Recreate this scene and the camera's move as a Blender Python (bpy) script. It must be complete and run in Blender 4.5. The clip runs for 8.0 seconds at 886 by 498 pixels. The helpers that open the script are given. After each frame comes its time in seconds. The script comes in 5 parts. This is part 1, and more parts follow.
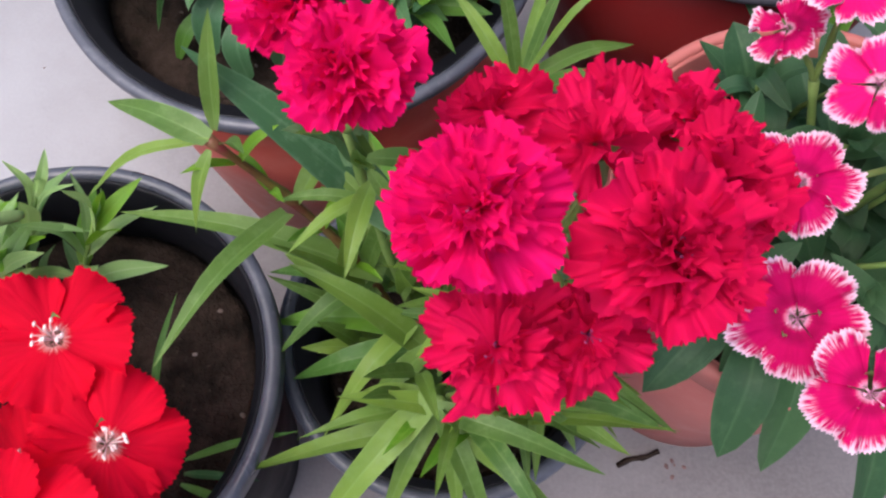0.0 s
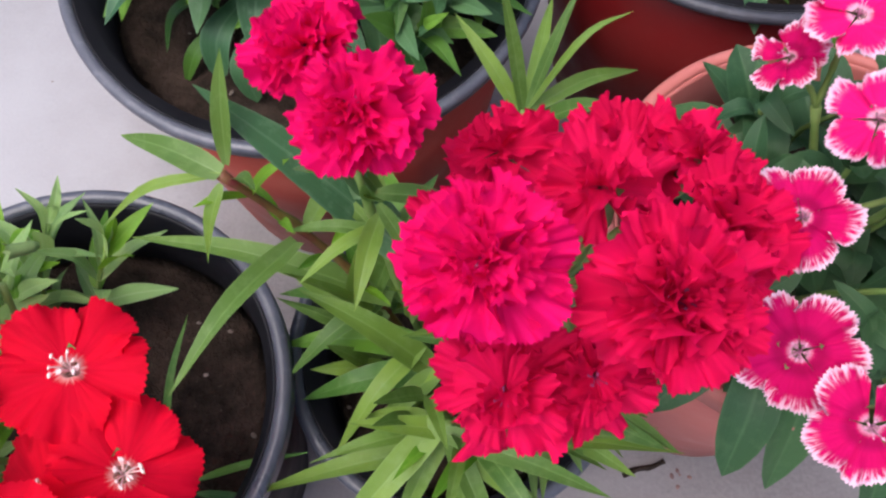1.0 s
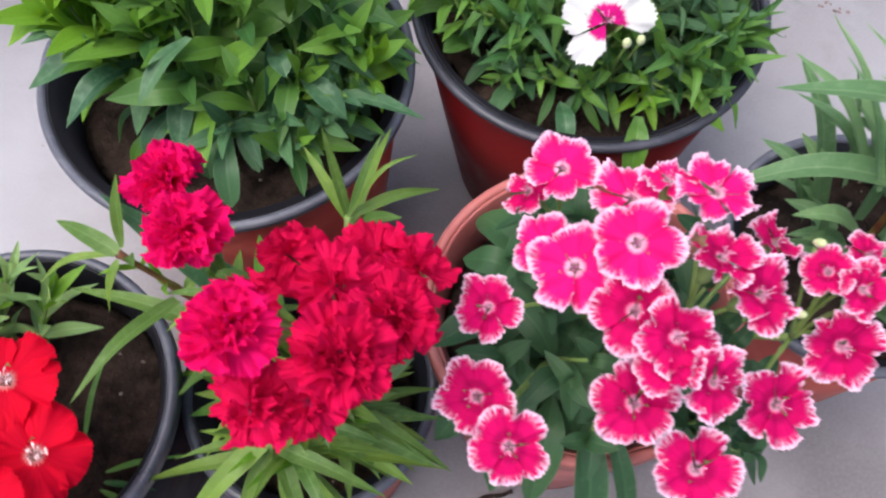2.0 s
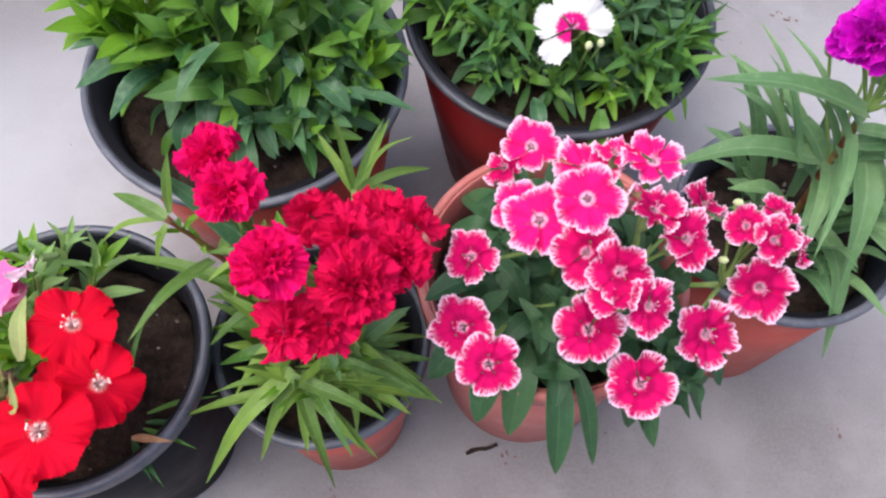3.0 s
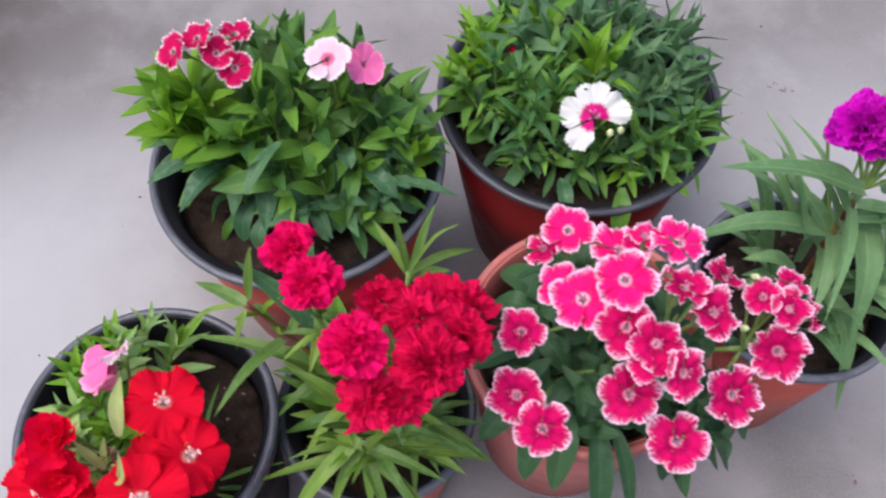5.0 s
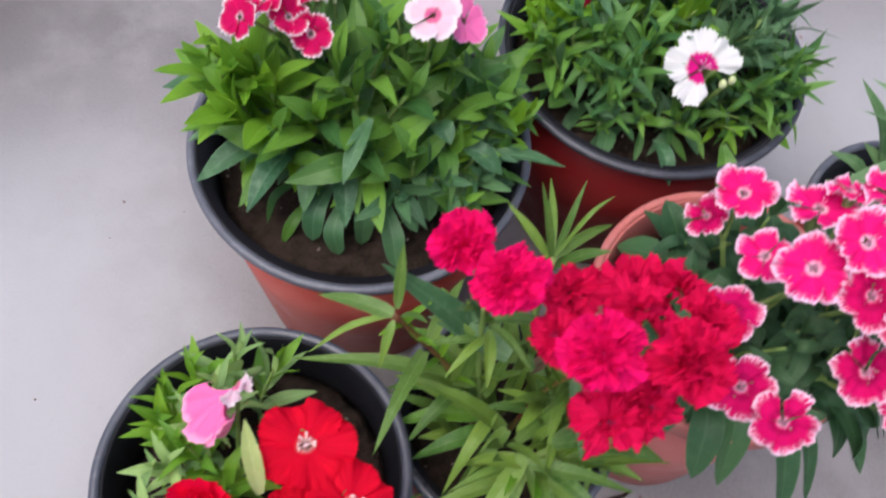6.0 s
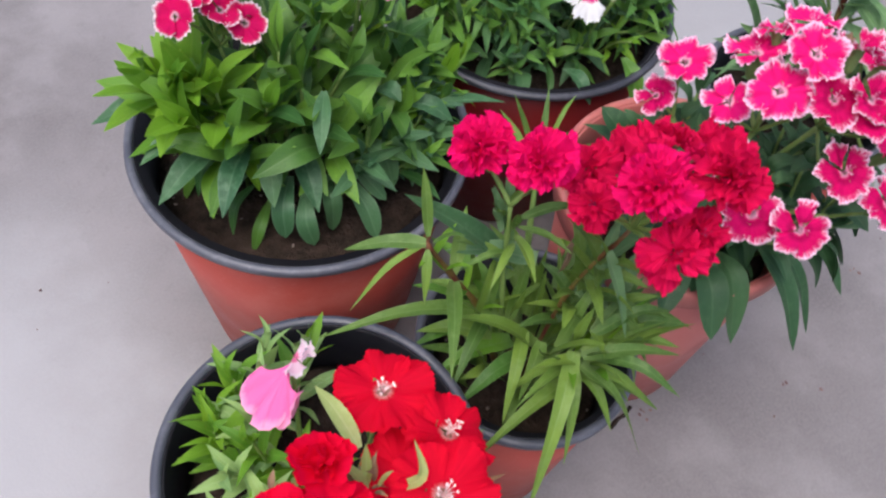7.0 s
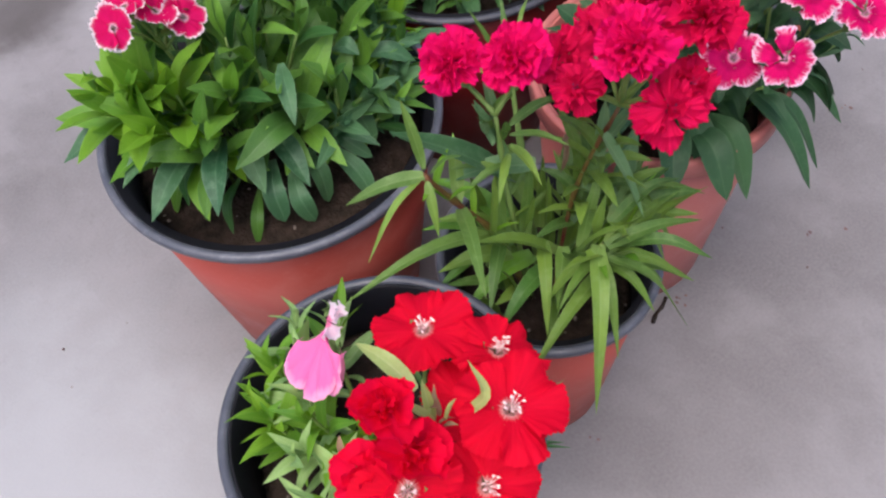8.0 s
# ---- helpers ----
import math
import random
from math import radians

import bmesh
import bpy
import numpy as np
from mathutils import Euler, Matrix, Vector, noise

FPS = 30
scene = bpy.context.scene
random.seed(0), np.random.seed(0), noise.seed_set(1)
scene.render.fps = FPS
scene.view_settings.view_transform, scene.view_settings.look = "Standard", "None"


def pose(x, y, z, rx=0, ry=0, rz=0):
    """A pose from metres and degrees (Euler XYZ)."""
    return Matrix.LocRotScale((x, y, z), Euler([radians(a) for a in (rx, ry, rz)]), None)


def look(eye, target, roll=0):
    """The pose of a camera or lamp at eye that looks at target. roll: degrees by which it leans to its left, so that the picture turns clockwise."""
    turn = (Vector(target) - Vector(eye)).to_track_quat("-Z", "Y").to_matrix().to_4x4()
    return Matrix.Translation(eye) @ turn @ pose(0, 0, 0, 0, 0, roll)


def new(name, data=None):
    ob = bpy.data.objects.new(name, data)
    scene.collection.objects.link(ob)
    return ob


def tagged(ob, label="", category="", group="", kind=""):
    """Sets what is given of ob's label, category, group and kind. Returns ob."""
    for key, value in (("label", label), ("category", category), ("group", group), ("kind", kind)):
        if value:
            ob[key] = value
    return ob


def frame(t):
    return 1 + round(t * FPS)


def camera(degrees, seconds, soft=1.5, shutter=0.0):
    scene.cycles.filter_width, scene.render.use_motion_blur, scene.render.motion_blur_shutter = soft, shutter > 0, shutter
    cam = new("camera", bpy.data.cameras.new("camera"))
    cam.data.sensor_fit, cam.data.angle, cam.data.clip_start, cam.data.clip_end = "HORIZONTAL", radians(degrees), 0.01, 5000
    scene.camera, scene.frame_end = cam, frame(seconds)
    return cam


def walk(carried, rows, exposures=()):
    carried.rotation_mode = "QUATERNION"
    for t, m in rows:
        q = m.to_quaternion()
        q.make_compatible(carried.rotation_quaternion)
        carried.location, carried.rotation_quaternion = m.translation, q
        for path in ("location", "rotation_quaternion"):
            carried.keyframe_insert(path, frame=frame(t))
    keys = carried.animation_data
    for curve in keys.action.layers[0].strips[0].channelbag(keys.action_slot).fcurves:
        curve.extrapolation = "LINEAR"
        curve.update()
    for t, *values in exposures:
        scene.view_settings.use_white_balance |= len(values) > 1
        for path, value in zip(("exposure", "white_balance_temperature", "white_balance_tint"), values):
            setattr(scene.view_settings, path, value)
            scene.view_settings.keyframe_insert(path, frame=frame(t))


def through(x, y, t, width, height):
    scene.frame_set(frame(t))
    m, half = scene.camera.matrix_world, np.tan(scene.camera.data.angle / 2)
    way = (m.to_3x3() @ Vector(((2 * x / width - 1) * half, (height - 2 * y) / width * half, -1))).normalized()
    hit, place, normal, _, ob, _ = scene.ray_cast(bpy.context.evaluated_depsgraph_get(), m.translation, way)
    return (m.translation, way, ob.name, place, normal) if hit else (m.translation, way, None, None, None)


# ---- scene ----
cam = camera(54.7, 8.0, soft=2.3, shutter=0.3)
# seconds, place in metres, turn in degrees
ROWS = [
    (0, -0.0342, 0.0610, 0.4950, 21.95, 0.21, -0.03),
    (0.5, -0.0326, 0.0614, 0.4940, 21.97, 0.37, -0.14),
    (1, -0.0351, 0.0689, 0.5027, 21.62, 0.61, -0.22),
    (1.5, 0.0001, 0.0663, 0.5505, 22.43, 0.40, 0.33),
    (2, 0.0422, 0.0389, 0.6102, 24.63, -0.10, 3.09),
    (2.2, 0.0526, 0.0195, 0.6193, 25.44, -0.25, 4.55),
    (3.3, 0.0423, -0.0169, 0.6870, 25.50, -0.45, 1.40),
    (3.5, 0.0552, -0.0120, 0.6952, 25.33, 0.10, 1.18),
    (4, 0.0593, -0.0283, 0.7186, 26.38, 0.16, 1.08),
    (4.2, 0.0614, -0.0293, 0.7256, 26.28, 0.66, 1.22),
    (5.3, -0.0250, -0.0238, 0.7219, 29.54, -0.33, 0.36),
    (5.5, -0.0580, -0.0160, 0.7033, 29.34, -1.96, -0.83),
    (6, -0.1283, 0.0201, 0.6536, 27.97, -4.67, -7.74),
    (6.3, -0.1828, 0.0172, 0.6338, 26.78, -7.68, -12.07),
    (6.5, -0.1964, 0.0031, 0.6224, 27.35, -8.68, -15.31),
    (7, -0.2268, -0.0141, 0.6184, 34.15, -5.41, -27.58),
    (7.3, -0.2373, -0.0145, 0.6181, 32.57, -3.70, -31.30),
    (7.5, -0.2391, -0.0252, 0.6038, 32.20, -0.67, -36.22),
    (8, -0.2387, -0.0250, 0.6012, 32.82, 3.49, -40.93),
]
EXPOSURES = [(0.0, 0.55, 6200, 13), (1.0, 0.57, 6200, 13), (2.0, 0.60, 6200, 12), (3.5, 0.66, 6200, 11), (4.0, 0.51, 6200, 11), (5.5, 0.40, 6200, 11), (6.5, 0.37, 6200, 11), (8.0, 0.41, 6200, 11)]
walk(cam, [(t, pose(x, y, z, rx, ry, rz)) for t, x, y, z, rx, ry, rz in ROWS], EXPOSURES)

# ---- daylight: a bright overcast sky over an open terrace ----
world = bpy.data.worlds.new("sky")
scene.world = world
world.use_nodes = True
wn = world.node_tree.nodes
sky = wn.new("ShaderNodeTexSky")
sky.sky_type, sky.sun_disc = "NISHITA", False
sky.sun_elevation, sky.sun_rotation = radians(70), radians(-114)
sky.dust_density, sky.ozone_density = 6.0, 1.0
wn["Background"].inputs["Strength"].default_value = 0.175
world.node_tree.links.new(sky.outputs["Color"], wn["Background"].inputs["Color"])
sun = new("sun", bpy.data.lights.new("sun", "SUN"))
sun.data.energy, sun.data.angle, sun.data.color = 1.3, radians(50), (1.0, 0.97, 0.94)
sun.matrix_world = look((-1.7, -0.75, 5.0), (0, 0, 0))


# ---- materials ----
class Mat:
    """A node material with short calls for its nodes."""

    def __init__(self, name, rough=0.6, spec=0.4):
        self.m = bpy.data.materials.new(name)
        self.m.use_nodes = True
        self.n, self.l = self.m.node_tree.nodes, self.m.node_tree.links
        self.b = self.n["Principled BSDF"]
        self.b.inputs["Roughness"].default_value = rough
        self.b.inputs["Specular IOR Level"].default_value = spec

    def put(self, value, socket):
        if isinstance(value, bpy.types.NodeSocket):
            self.l.new(value, socket)
        elif isinstance(value, tuple):
            socket.default_value = (*value, 1.0) if len(value) == 3 and len(socket.default_value) == 4 else value
        else:
            socket.default_value = value

    def coord(self, kind="Object", scale=(1, 1, 1), shift=(0, 0, 0)):
        c, mp = self.n.new("ShaderNodeTexCoord"), self.n.new("ShaderNodeMapping")
        mp.inputs["Scale"].default_value, mp.inputs["Location"].default_value = scale, shift
        self.l.new(c.outputs[kind], mp.inputs["Vector"])
        return mp.outputs["Vector"]

    def noise(self, vec, scale, detail=3.0, rough=0.55, distort=0.0):
        t = self.n.new("ShaderNodeTexNoise")
        self.l.new(vec, t.inputs["Vector"])
        t.inputs["Scale"].default_value, t.inputs["Detail"].default_value = scale, detail
        t.inputs["Roughness"].default_value, t.inputs["Distortion"].default_value = rough, distort
        return t.outputs["Fac"]

    def remap(self, fac, a, b, lo=0.0, hi=1.0, smooth=False):
        r = self.n.new("ShaderNodeMapRange")
        r.interpolation_type = "SMOOTHSTEP" if smooth else "LINEAR"
        for k, v in zip(("Value", "From Min", "From Max", "To Min", "To Max"), (fac, a, b, lo, hi)):
            self.put(v, r.inputs[k])
        return r.outputs["Result"]

    def math(self, op, a, b=0.0):
        r = self.n.new("ShaderNodeMath")
        r.operation = op
        self.put(a, r.inputs[0])
        self.put(b, r.inputs[1])
        return r.outputs[0]

    def mix(self, fac, a, b):
        r = self.n.new("ShaderNodeMix")
        r.data_type = "RGBA"
        self.put(fac, r.inputs["Factor"])
        self.put(a, r.inputs[6])
        self.put(b, r.inputs[7])
        return r.outputs[2]

    def uv(self):
        c, s = self.n.new("ShaderNodeTexCoord"), self.n.new("ShaderNodeSeparateXYZ")
        self.l.new(c.outputs["UV"], s.inputs[0])
        return s.outputs[0], s.outputs[1], c.outputs["UV"]

    def rand(self):
        a = self.n.new("ShaderNodeObjectInfo").outputs["Random"]
        return self.math("FRACT", self.math("ADD", a, self.n.new("ShaderNodeNewGeometry").outputs["Random Per Island"]))

    def hsv(self, color, hue=0.5, sat=1.0, val=1.0):
        h = self.n.new("ShaderNodeHueSaturation")
        self.put(hue, h.inputs["Hue"])
        self.put(sat, h.inputs["Saturation"])
        self.put(val, h.inputs["Value"])
        self.put(color, h.inputs["Color"])
        return h.outputs["Color"]

    def bump(self, height, strength, distance):
        b = self.n.new("ShaderNodeBump")
        self.l.new(height, b.inputs["Height"])
        b.inputs["Strength"].default_value, b.inputs["Distance"].default_value = strength, distance
        self.l.new(b.outputs["Normal"], self.b.inputs["Normal"])
        return b.outputs["Normal"]

    def color(self, c):
        self.put(c, self.b.inputs["Base Color"])
        return self

    def thin(self, color, share):
        """Lets a share of the light through, as leaves and petals do."""
        t, mx = self.n.new("ShaderNodeBsdfTranslucent"), self.n.new("ShaderNodeMixShader")
        self.put(color, t.inputs["Color"])
        mx.inputs[0].default_value = share
        self.l.new(self.b.outputs[0], mx.inputs[1])
        self.l.new(t.outputs[0], mx.inputs[2])
        self.l.new(mx.outputs[0], self.n["Material Output"].inputs["Surface"])


def concrete_material():
    m = Mat("concrete", 0.82, 0.3)
    v = m.coord("Object")
    big, mid = m.noise(v, 2.6, 4, 0.6, 0.4), m.noise(v, 9, 5, 0.6)
    fine, grit = m.noise(v, 70, 4, 0.7), m.noise(v, 420, 2)
    c = m.mix(m.remap(big, 0.36, 0.64, smooth=True), (0.147, 0.136, 0.140), (0.220, 0.204, 0.212))
    c = m.mix(m.remap(mid, 0.44, 0.64, 0, 0.5, True), c, (0.250, 0.236, 0.244))
    c = m.mix(m.remap(mid, 0.46, 0.28, 0, 0.45, True), c, (0.121, 0.113, 0.113))
    c = m.mix(m.remap(fine, 0.56, 0.8, 0, 0.35), c, (0.096, 0.086, 0.084))
    c = m.mix(m.remap(grit, 0.35, 0.75, 0, 0.28), c, (0.265, 0.256, 0.257))
    for scale, shift, much in (((3.2, 2.2, 1), (1.22, -0.60, 0), 0.6), ((3.2, 3.2, 1), (-1.38, -1.40, 0), 0.5)):
        pale = m.coord("Object", scale, shift)                       # whitish lime bloom
        r = m.n.new("ShaderNodeVectorMath")
        r.operation = "LENGTH"
        m.l.new(pale, r.inputs[0])
        ring = m.math("ADD", r.outputs["Value"], m.math("MULTIPLY", m.math("SUBTRACT", mid, 0.5), 1.1))
        c = m.mix(m.remap(ring, 0.8, 0.15, 0, much, True), c, (0.390, 0.394, 0.412))
    for scale, shift, deep in (((5, 7, 1), (2.75, -5.1, 0), 0.75), ((9, 5, 1), (4.65, -2.7, 0), 0.6), ((8, 9, 1), (1.1, -7.5, 0), 0.75), ((2.0, 2.0, 1), (1.10, -1.55, 0), 0.55)):
        spot = m.coord("Object", scale, shift)                       # darker brown patches
        r = m.n.new("ShaderNodeVectorMath")
        r.operation = "LENGTH"
        m.l.new(spot, r.inputs[0])
        ring = m.math("ADD", r.outputs["Value"], m.math("MULTIPLY", m.math("SUBTRACT", mid, 0.5), 0.9))
        c = m.mix(m.remap(ring, 0.8, 0.15, 0, deep, True), c, (0.060, 0.050, 0.048))
    m.color(c)
    m.bump(m.math("ADD", m.math("MULTIPLY", fine, 0.6), m.math("MULTIPLY", grit, 0.35)), 0.35, 0.002)
    return m.m


def plastic_material(name, base, dusty, rough, spec=0.45):
    m = Mat(name, rough, spec)
    v = m.coord("Object")
    dust, fine = m.noise(v, 28, 4, 0.6), m.noise(v, 260, 3)
    c = m.mix(m.remap(dust, 0.42, 0.75, 0, 0.55, True), base, dusty)
    c = m.mix(m.remap(fine, 0.55, 0.8, 0, 0.4), c, dusty)
    m.color(c)
    m.put(m.remap(dust, 0.3, 0.7, rough - 0.1, rough + 0.18), m.b.inputs["Roughness"])
    m.bump(fine, 0.12, 0.0006)
    return m.m


def soil_material():
    m = Mat("potting_soil", 0.95, 0.15)
    v = m.coord("Object")
    a, b = m.noise(v, 45, 5, 0.7), m.noise(v, 240, 4, 0.7)
    c = m.mix(m.remap(a, 0.35, 0.68), (0.010, 0.007, 0.005), (0.054, 0.036, 0.028))
    c = m.mix(m.remap(b, 0.62, 0.74, 0, 0.5), c, (0.09, 0.07, 0.056))
    m.color(c)
    m.bump(m.math("ADD", a, b), 0.9, 0.004)
    return m.m


def leaf_material(name, young, old, pale, rough=0.5, through=0.25, rib_mix=0.4):
    m = Mat(name, rough, 0.3)
    u, s, uvv = m.uv()
    n = m.noise(m.coord("Object"), 55, 3)
    c = m.mix(m.rand(), young, old)
    c = m.mix(m.remap(n, 0.35, 0.7, 0, 0.4), c, old)
    rib = m.math("ABSOLUTE", m.math("SUBTRACT", u, 0.5))
    c = m.mix(m.remap(rib, 0.06, 0.0, 0, rib_mix, True), c, pale)
    c = m.mix(m.remap(rib, 0.42, 0.5, 0, 0.25), c, pale)
    blotch = m.noise(m.coord("Object"), 190, 4, 0.65)
    c = m.mix(m.remap(blotch, 0.5, 0.72, 0, 0.30), c, pale)
    c = m.mix(m.remap(s, 0.2, 0.0, 0, 0.4), c, pale)
    m.color(c)
    vein = m.n.new("ShaderNodeMapping")
    vein.inputs["Scale"].default_value = (26, 2.5, 1)
    m.l.new(uvv, vein.inputs["Vector"])
    m.bump(m.math("ADD", m.noise(vein.outputs[0], 1.0, 2), m.remap(rib, 0.0, 0.08)), 0.35, 0.0008)
    m.thin(m.hsv(c, 0.485, 1.05, 1.5), through)
    return m.m


def petal_material(name, base, deep, edge=None, edge_at=0.8, eye=None, eye_at=0.2, ring=None, through=0.44, jag=0.25, vary=0.25, eye_mix=0.85, lace=0.0):
    m = Mat(name, 0.65, 0.10)
    u, s, uvv = m.uv()
    mp = m.n.new("ShaderNodeMapping")
    mp.inputs["Scale"].default_value = (15, 1.6, 1)
    m.l.new(uvv, mp.inputs["Vector"])
    streak = m.noise(mp.outputs[0], 1.0, 3, 0.6)
    soft = m.noise(m.coord("Object"), 130, 3)
    c = m.mix(m.remap(streak, 0.35, 0.7, 0, 0.6), base, deep)
    c = m.mix(m.math("MULTIPLY", m.rand(), vary * 2), c, deep)
    c = m.mix(m.remap(soft, 0.5, 0.75, 0, 0.35), c, base)
    at = m.math("ADD", s, m.math("MULTIPLY", m.math("SUBTRACT", streak, 0.5), jag))
    if ring:
        c = m.mix(m.math("MULTIPLY", m.remap(at, eye_at + 0.02, eye_at + 0.1), m.remap(at, eye_at + 0.32, eye_at + 0.18)), c, ring)
    if edge:
        c = m.mix(m.remap(at, edge_at, edge_at + 0.14, 0, 0.92, True), c, edge)
    if lace:                                    # pale veins running in from the edge
        mp = m.n.new("ShaderNodeMapping")
        mp.inputs["Scale"].default_value = (40, 3.0, 1)
        m.l.new(uvv, mp.inputs["Vector"])
        vein = m.noise(mp.outputs[0], 1.0, 2, 0.5)
        c = m.mix(m.math("MULTIPLY", m.remap(s, 0.66, 0.88, 0, lace, True), m.remap(vein, 0.46, 0.56, smooth=True)), c, edge)
    if eye:
        c = m.mix(m.remap(at, eye_at + 0.05, eye_at - 0.03, 0, eye_mix), c, eye)
    m.color(c)
    m.bump(m.math("ADD", streak, m.math("MULTIPLY", soft, 0.6)), 0.4, 0.001)
    m.thin(c, through)
    return m.m


def plain_material(name, a, b, rough=0.6, scale=90):
    m = Mat(name, rough, 0.35)
    n = m.noise(m.coord("Object"), scale, 3)
    m.color(m.mix(m.remap(n, 0.35, 0.7), a, b))
    m.bump(n, 0.25, 0.0008)
    return m.m


CONCRETE = concrete_material()
BLACK = plastic_material("black_plastic", (0.005, 0.005, 0.008), (0.013, 0.013, 0.018), 0.6, 0.25)
RIM = plastic_material("worn_black_plastic_rim", (0.072, 0.076, 0.098), (0.20, 0.205, 0.24), 0.36)
RIM_BLACK = plastic_material("dull_black_plastic_rim", (0.034, 0.036, 0.048), (0.105, 0.110, 0.138), 0.38)
RIM_DARK = plastic_material("blue_black_plastic_rim", (0.055, 0.059, 0.078), (0.16, 0.167, 0.205), 0.34)
TERRA = plastic_material("terracotta_plastic", (0.36, 0.060, 0.045), (0.43, 0.120, 0.098), 0.42)
DARKRED = plastic_material("dark_red_plastic", (0.155, 0.008, 0.009), (0.175, 0.016, 0.015), 0.45, 0.35)
CORAL = plastic_material("coral_terracotta_plastic", (0.42, 0.122, 0.108), (0.47, 0.190, 0.178), 0.50)
SOIL = soil_material()
PERLITE = plain_material("pale_grit", (0.11, 0.085, 0.07), (0.24, 0.20, 0.17), 0.9)
LEAF_D = leaf_material("sweet_william_leaf", (0.135, 0.285, 0.026), (0.025, 0.090, 0.021), (0.17, 0.29, 0.11), 0.42, 0.18, 0.22)
LEAF_DB = leaf_material("blue_green_leaf", (0.085, 0.18, 0.070), (0.028, 0.092, 0.040), (0.20, 0.33, 0.19), 0.42, 0.15, 0.2)
LEAF_E = leaf_material("fine_dianthus_leaf", (0.120, 0.265, 0.034), (0.030, 0.105, 0.031), (0.17, 0.30, 0.11), 0.48, 0.20, 0.25)
LEAF_B = leaf_material("narrow_carnation_leaf", (0.178, 0.285, 0.040), (0.056, 0.124, 0.025), (0.21, 0.32, 0.11), 0.42, 0.20, 0.30)
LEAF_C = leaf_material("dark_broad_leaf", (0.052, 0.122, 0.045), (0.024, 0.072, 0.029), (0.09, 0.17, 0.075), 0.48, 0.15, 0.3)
LEAF_F = leaf_material("grey_green_strap_leaf", (0.172, 0.298, 0.122), (0.080, 0.176, 0.072), (0.255, 0.380, 0.195), 0.5)
LEAF_A = leaf_material("pale_spiky_leaf", (0.33, 0.48, 0.15), (0.17, 0.31, 0.10), (0.42, 0.54, 0.30), 0.5, 0.25, 0.3)
LEAF_G = leaf_material("grey_green_fine_leaf", (0.105, 0.20, 0.085), (0.055, 0.14, 0.060), (0.20, 0.30, 0.16), 0.5, 0.25, 0.2)
LEAF_LIME = leaf_material("lime_young_leaf", (0.175, 0.345, 0.018), (0.085, 0.225, 0.020), (0.26, 0.40, 0.07), 0.45, 0.30, 0.2)
LEAF_CREAM = leaf_material("pale_bract", (0.38, 0.46, 0.17), (0.30, 0.38, 0.12), (0.5, 0.55, 0.28), 0.5, 0.3)
DRY = leaf_material("dry_leaf", (0.42, 0.22, 0.10), (0.30, 0.16, 0.08), (0.5, 0.33, 0.18), 0.8, 0.2)
STEM = plain_material("green_stem", (0.13, 0.22, 0.05), (0.20, 0.29, 0.08), 0.5)
STEM_RED = plain_material("red_flushed_stem", (0.115, 0.016, 0.016), (0.17, 0.15, 0.035), 0.5, 70)
CALYX = plain_material("green_calyx", (0.12, 0.20, 0.06), (0.18, 0.26, 0.09), 0.55)
WITHER = plain_material("withered_brown", (0.17, 0.08, 0.055), (0.34, 0.24, 0.14), 0.85)
BUD_BROWN = plain_material("dark_brown_bud", (0.085, 0.045, 0.045), (0.19, 0.11, 0.095), 0.7)
STAMEN = plain_material("white_stamen", (0.80, 0.52, 0.52), (0.88, 0.76, 0.72), 0.6)
STAMEN_LILAC = plain_material("lilac_stamen", (0.62, 0.16, 0.36), (0.85, 0.6, 0.7), 0.6)
STAMEN_PURPLE = plain_material("purple_stamen", (0.10, 0.003, 0.05), (0.42, 0.08, 0.28), 0.6)
BUD = plain_material("pale_bud", (0.42, 0.50, 0.20), (0.66, 0.68, 0.46), 0.6)
P_RED = petal_material("scarlet_petal", (0.82, 0.002, 0.034), (0.62, 0.001, 0.018), eye=(0.78, 0.40, 0.38), eye_at=0.13, vary=0.14, jag=0.35)
P_CRIM = petal_material("crimson_pink_petal", (0.88, 0.004, 0.182), (0.71, 0.002, 0.092), vary=0.22, through=0.34)
P_DEEP = petal_material("deep_crimson_petal", (0.79, 0.004, 0.100), (0.51, 0.002, 0.045), vary=0.26, through=0.32)
P_HALF = petal_material("half_open_red_petal", (0.88, 0.002, 0.055), (0.74, 0.001, 0.032), vary=0.15, through=0.38)
P_DRIED = petal_material("shrivelled_pinkish_petal", (0.55, 0.24, 0.22), (0.36, 0.13, 0.11), (0.66, 0.44, 0.36), 0.7)
P_PICOTEE = petal_material("pink_petal_with_white_edge", (0.70, 0.003, 0.150), (0.50, 0.001, 0.085), (0.91, 0.66, 0.81), 0.845, (0.86, 0.52, 0.68), 0.12, (0.40, 0.001, 0.08), jag=0.13, lace=0.80, eye_mix=0.7, through=0.3)
P_ROSE = petal_material("bright_rose_petal_with_white_edge", (0.86, 0.010, 0.225), (0.74, 0.005, 0.140), (0.91, 0.63, 0.80), 0.815, (0.92, 0.60, 0.74), 0.16, jag=0.14, lace=0.75, eye_mix=0.75, through=0.3)
P_REDWHITE = petal_material("red_petal_with_white_edge", (0.72, 0.006, 0.14), (0.56, 0.003, 0.08), (0.92, 0.80, 0.86), 0.80, (0.85, 0.55, 0.65), 0.15, jag=0.2, lace=0.15)
P_PALE = petal_material("pale_pink_petal", (0.90, 0.70, 0.80), (0.88, 0.58, 0.72), (0.92, 0.80, 0.86), 0.7, (0.80, 0.10, 0.30), 0.26)
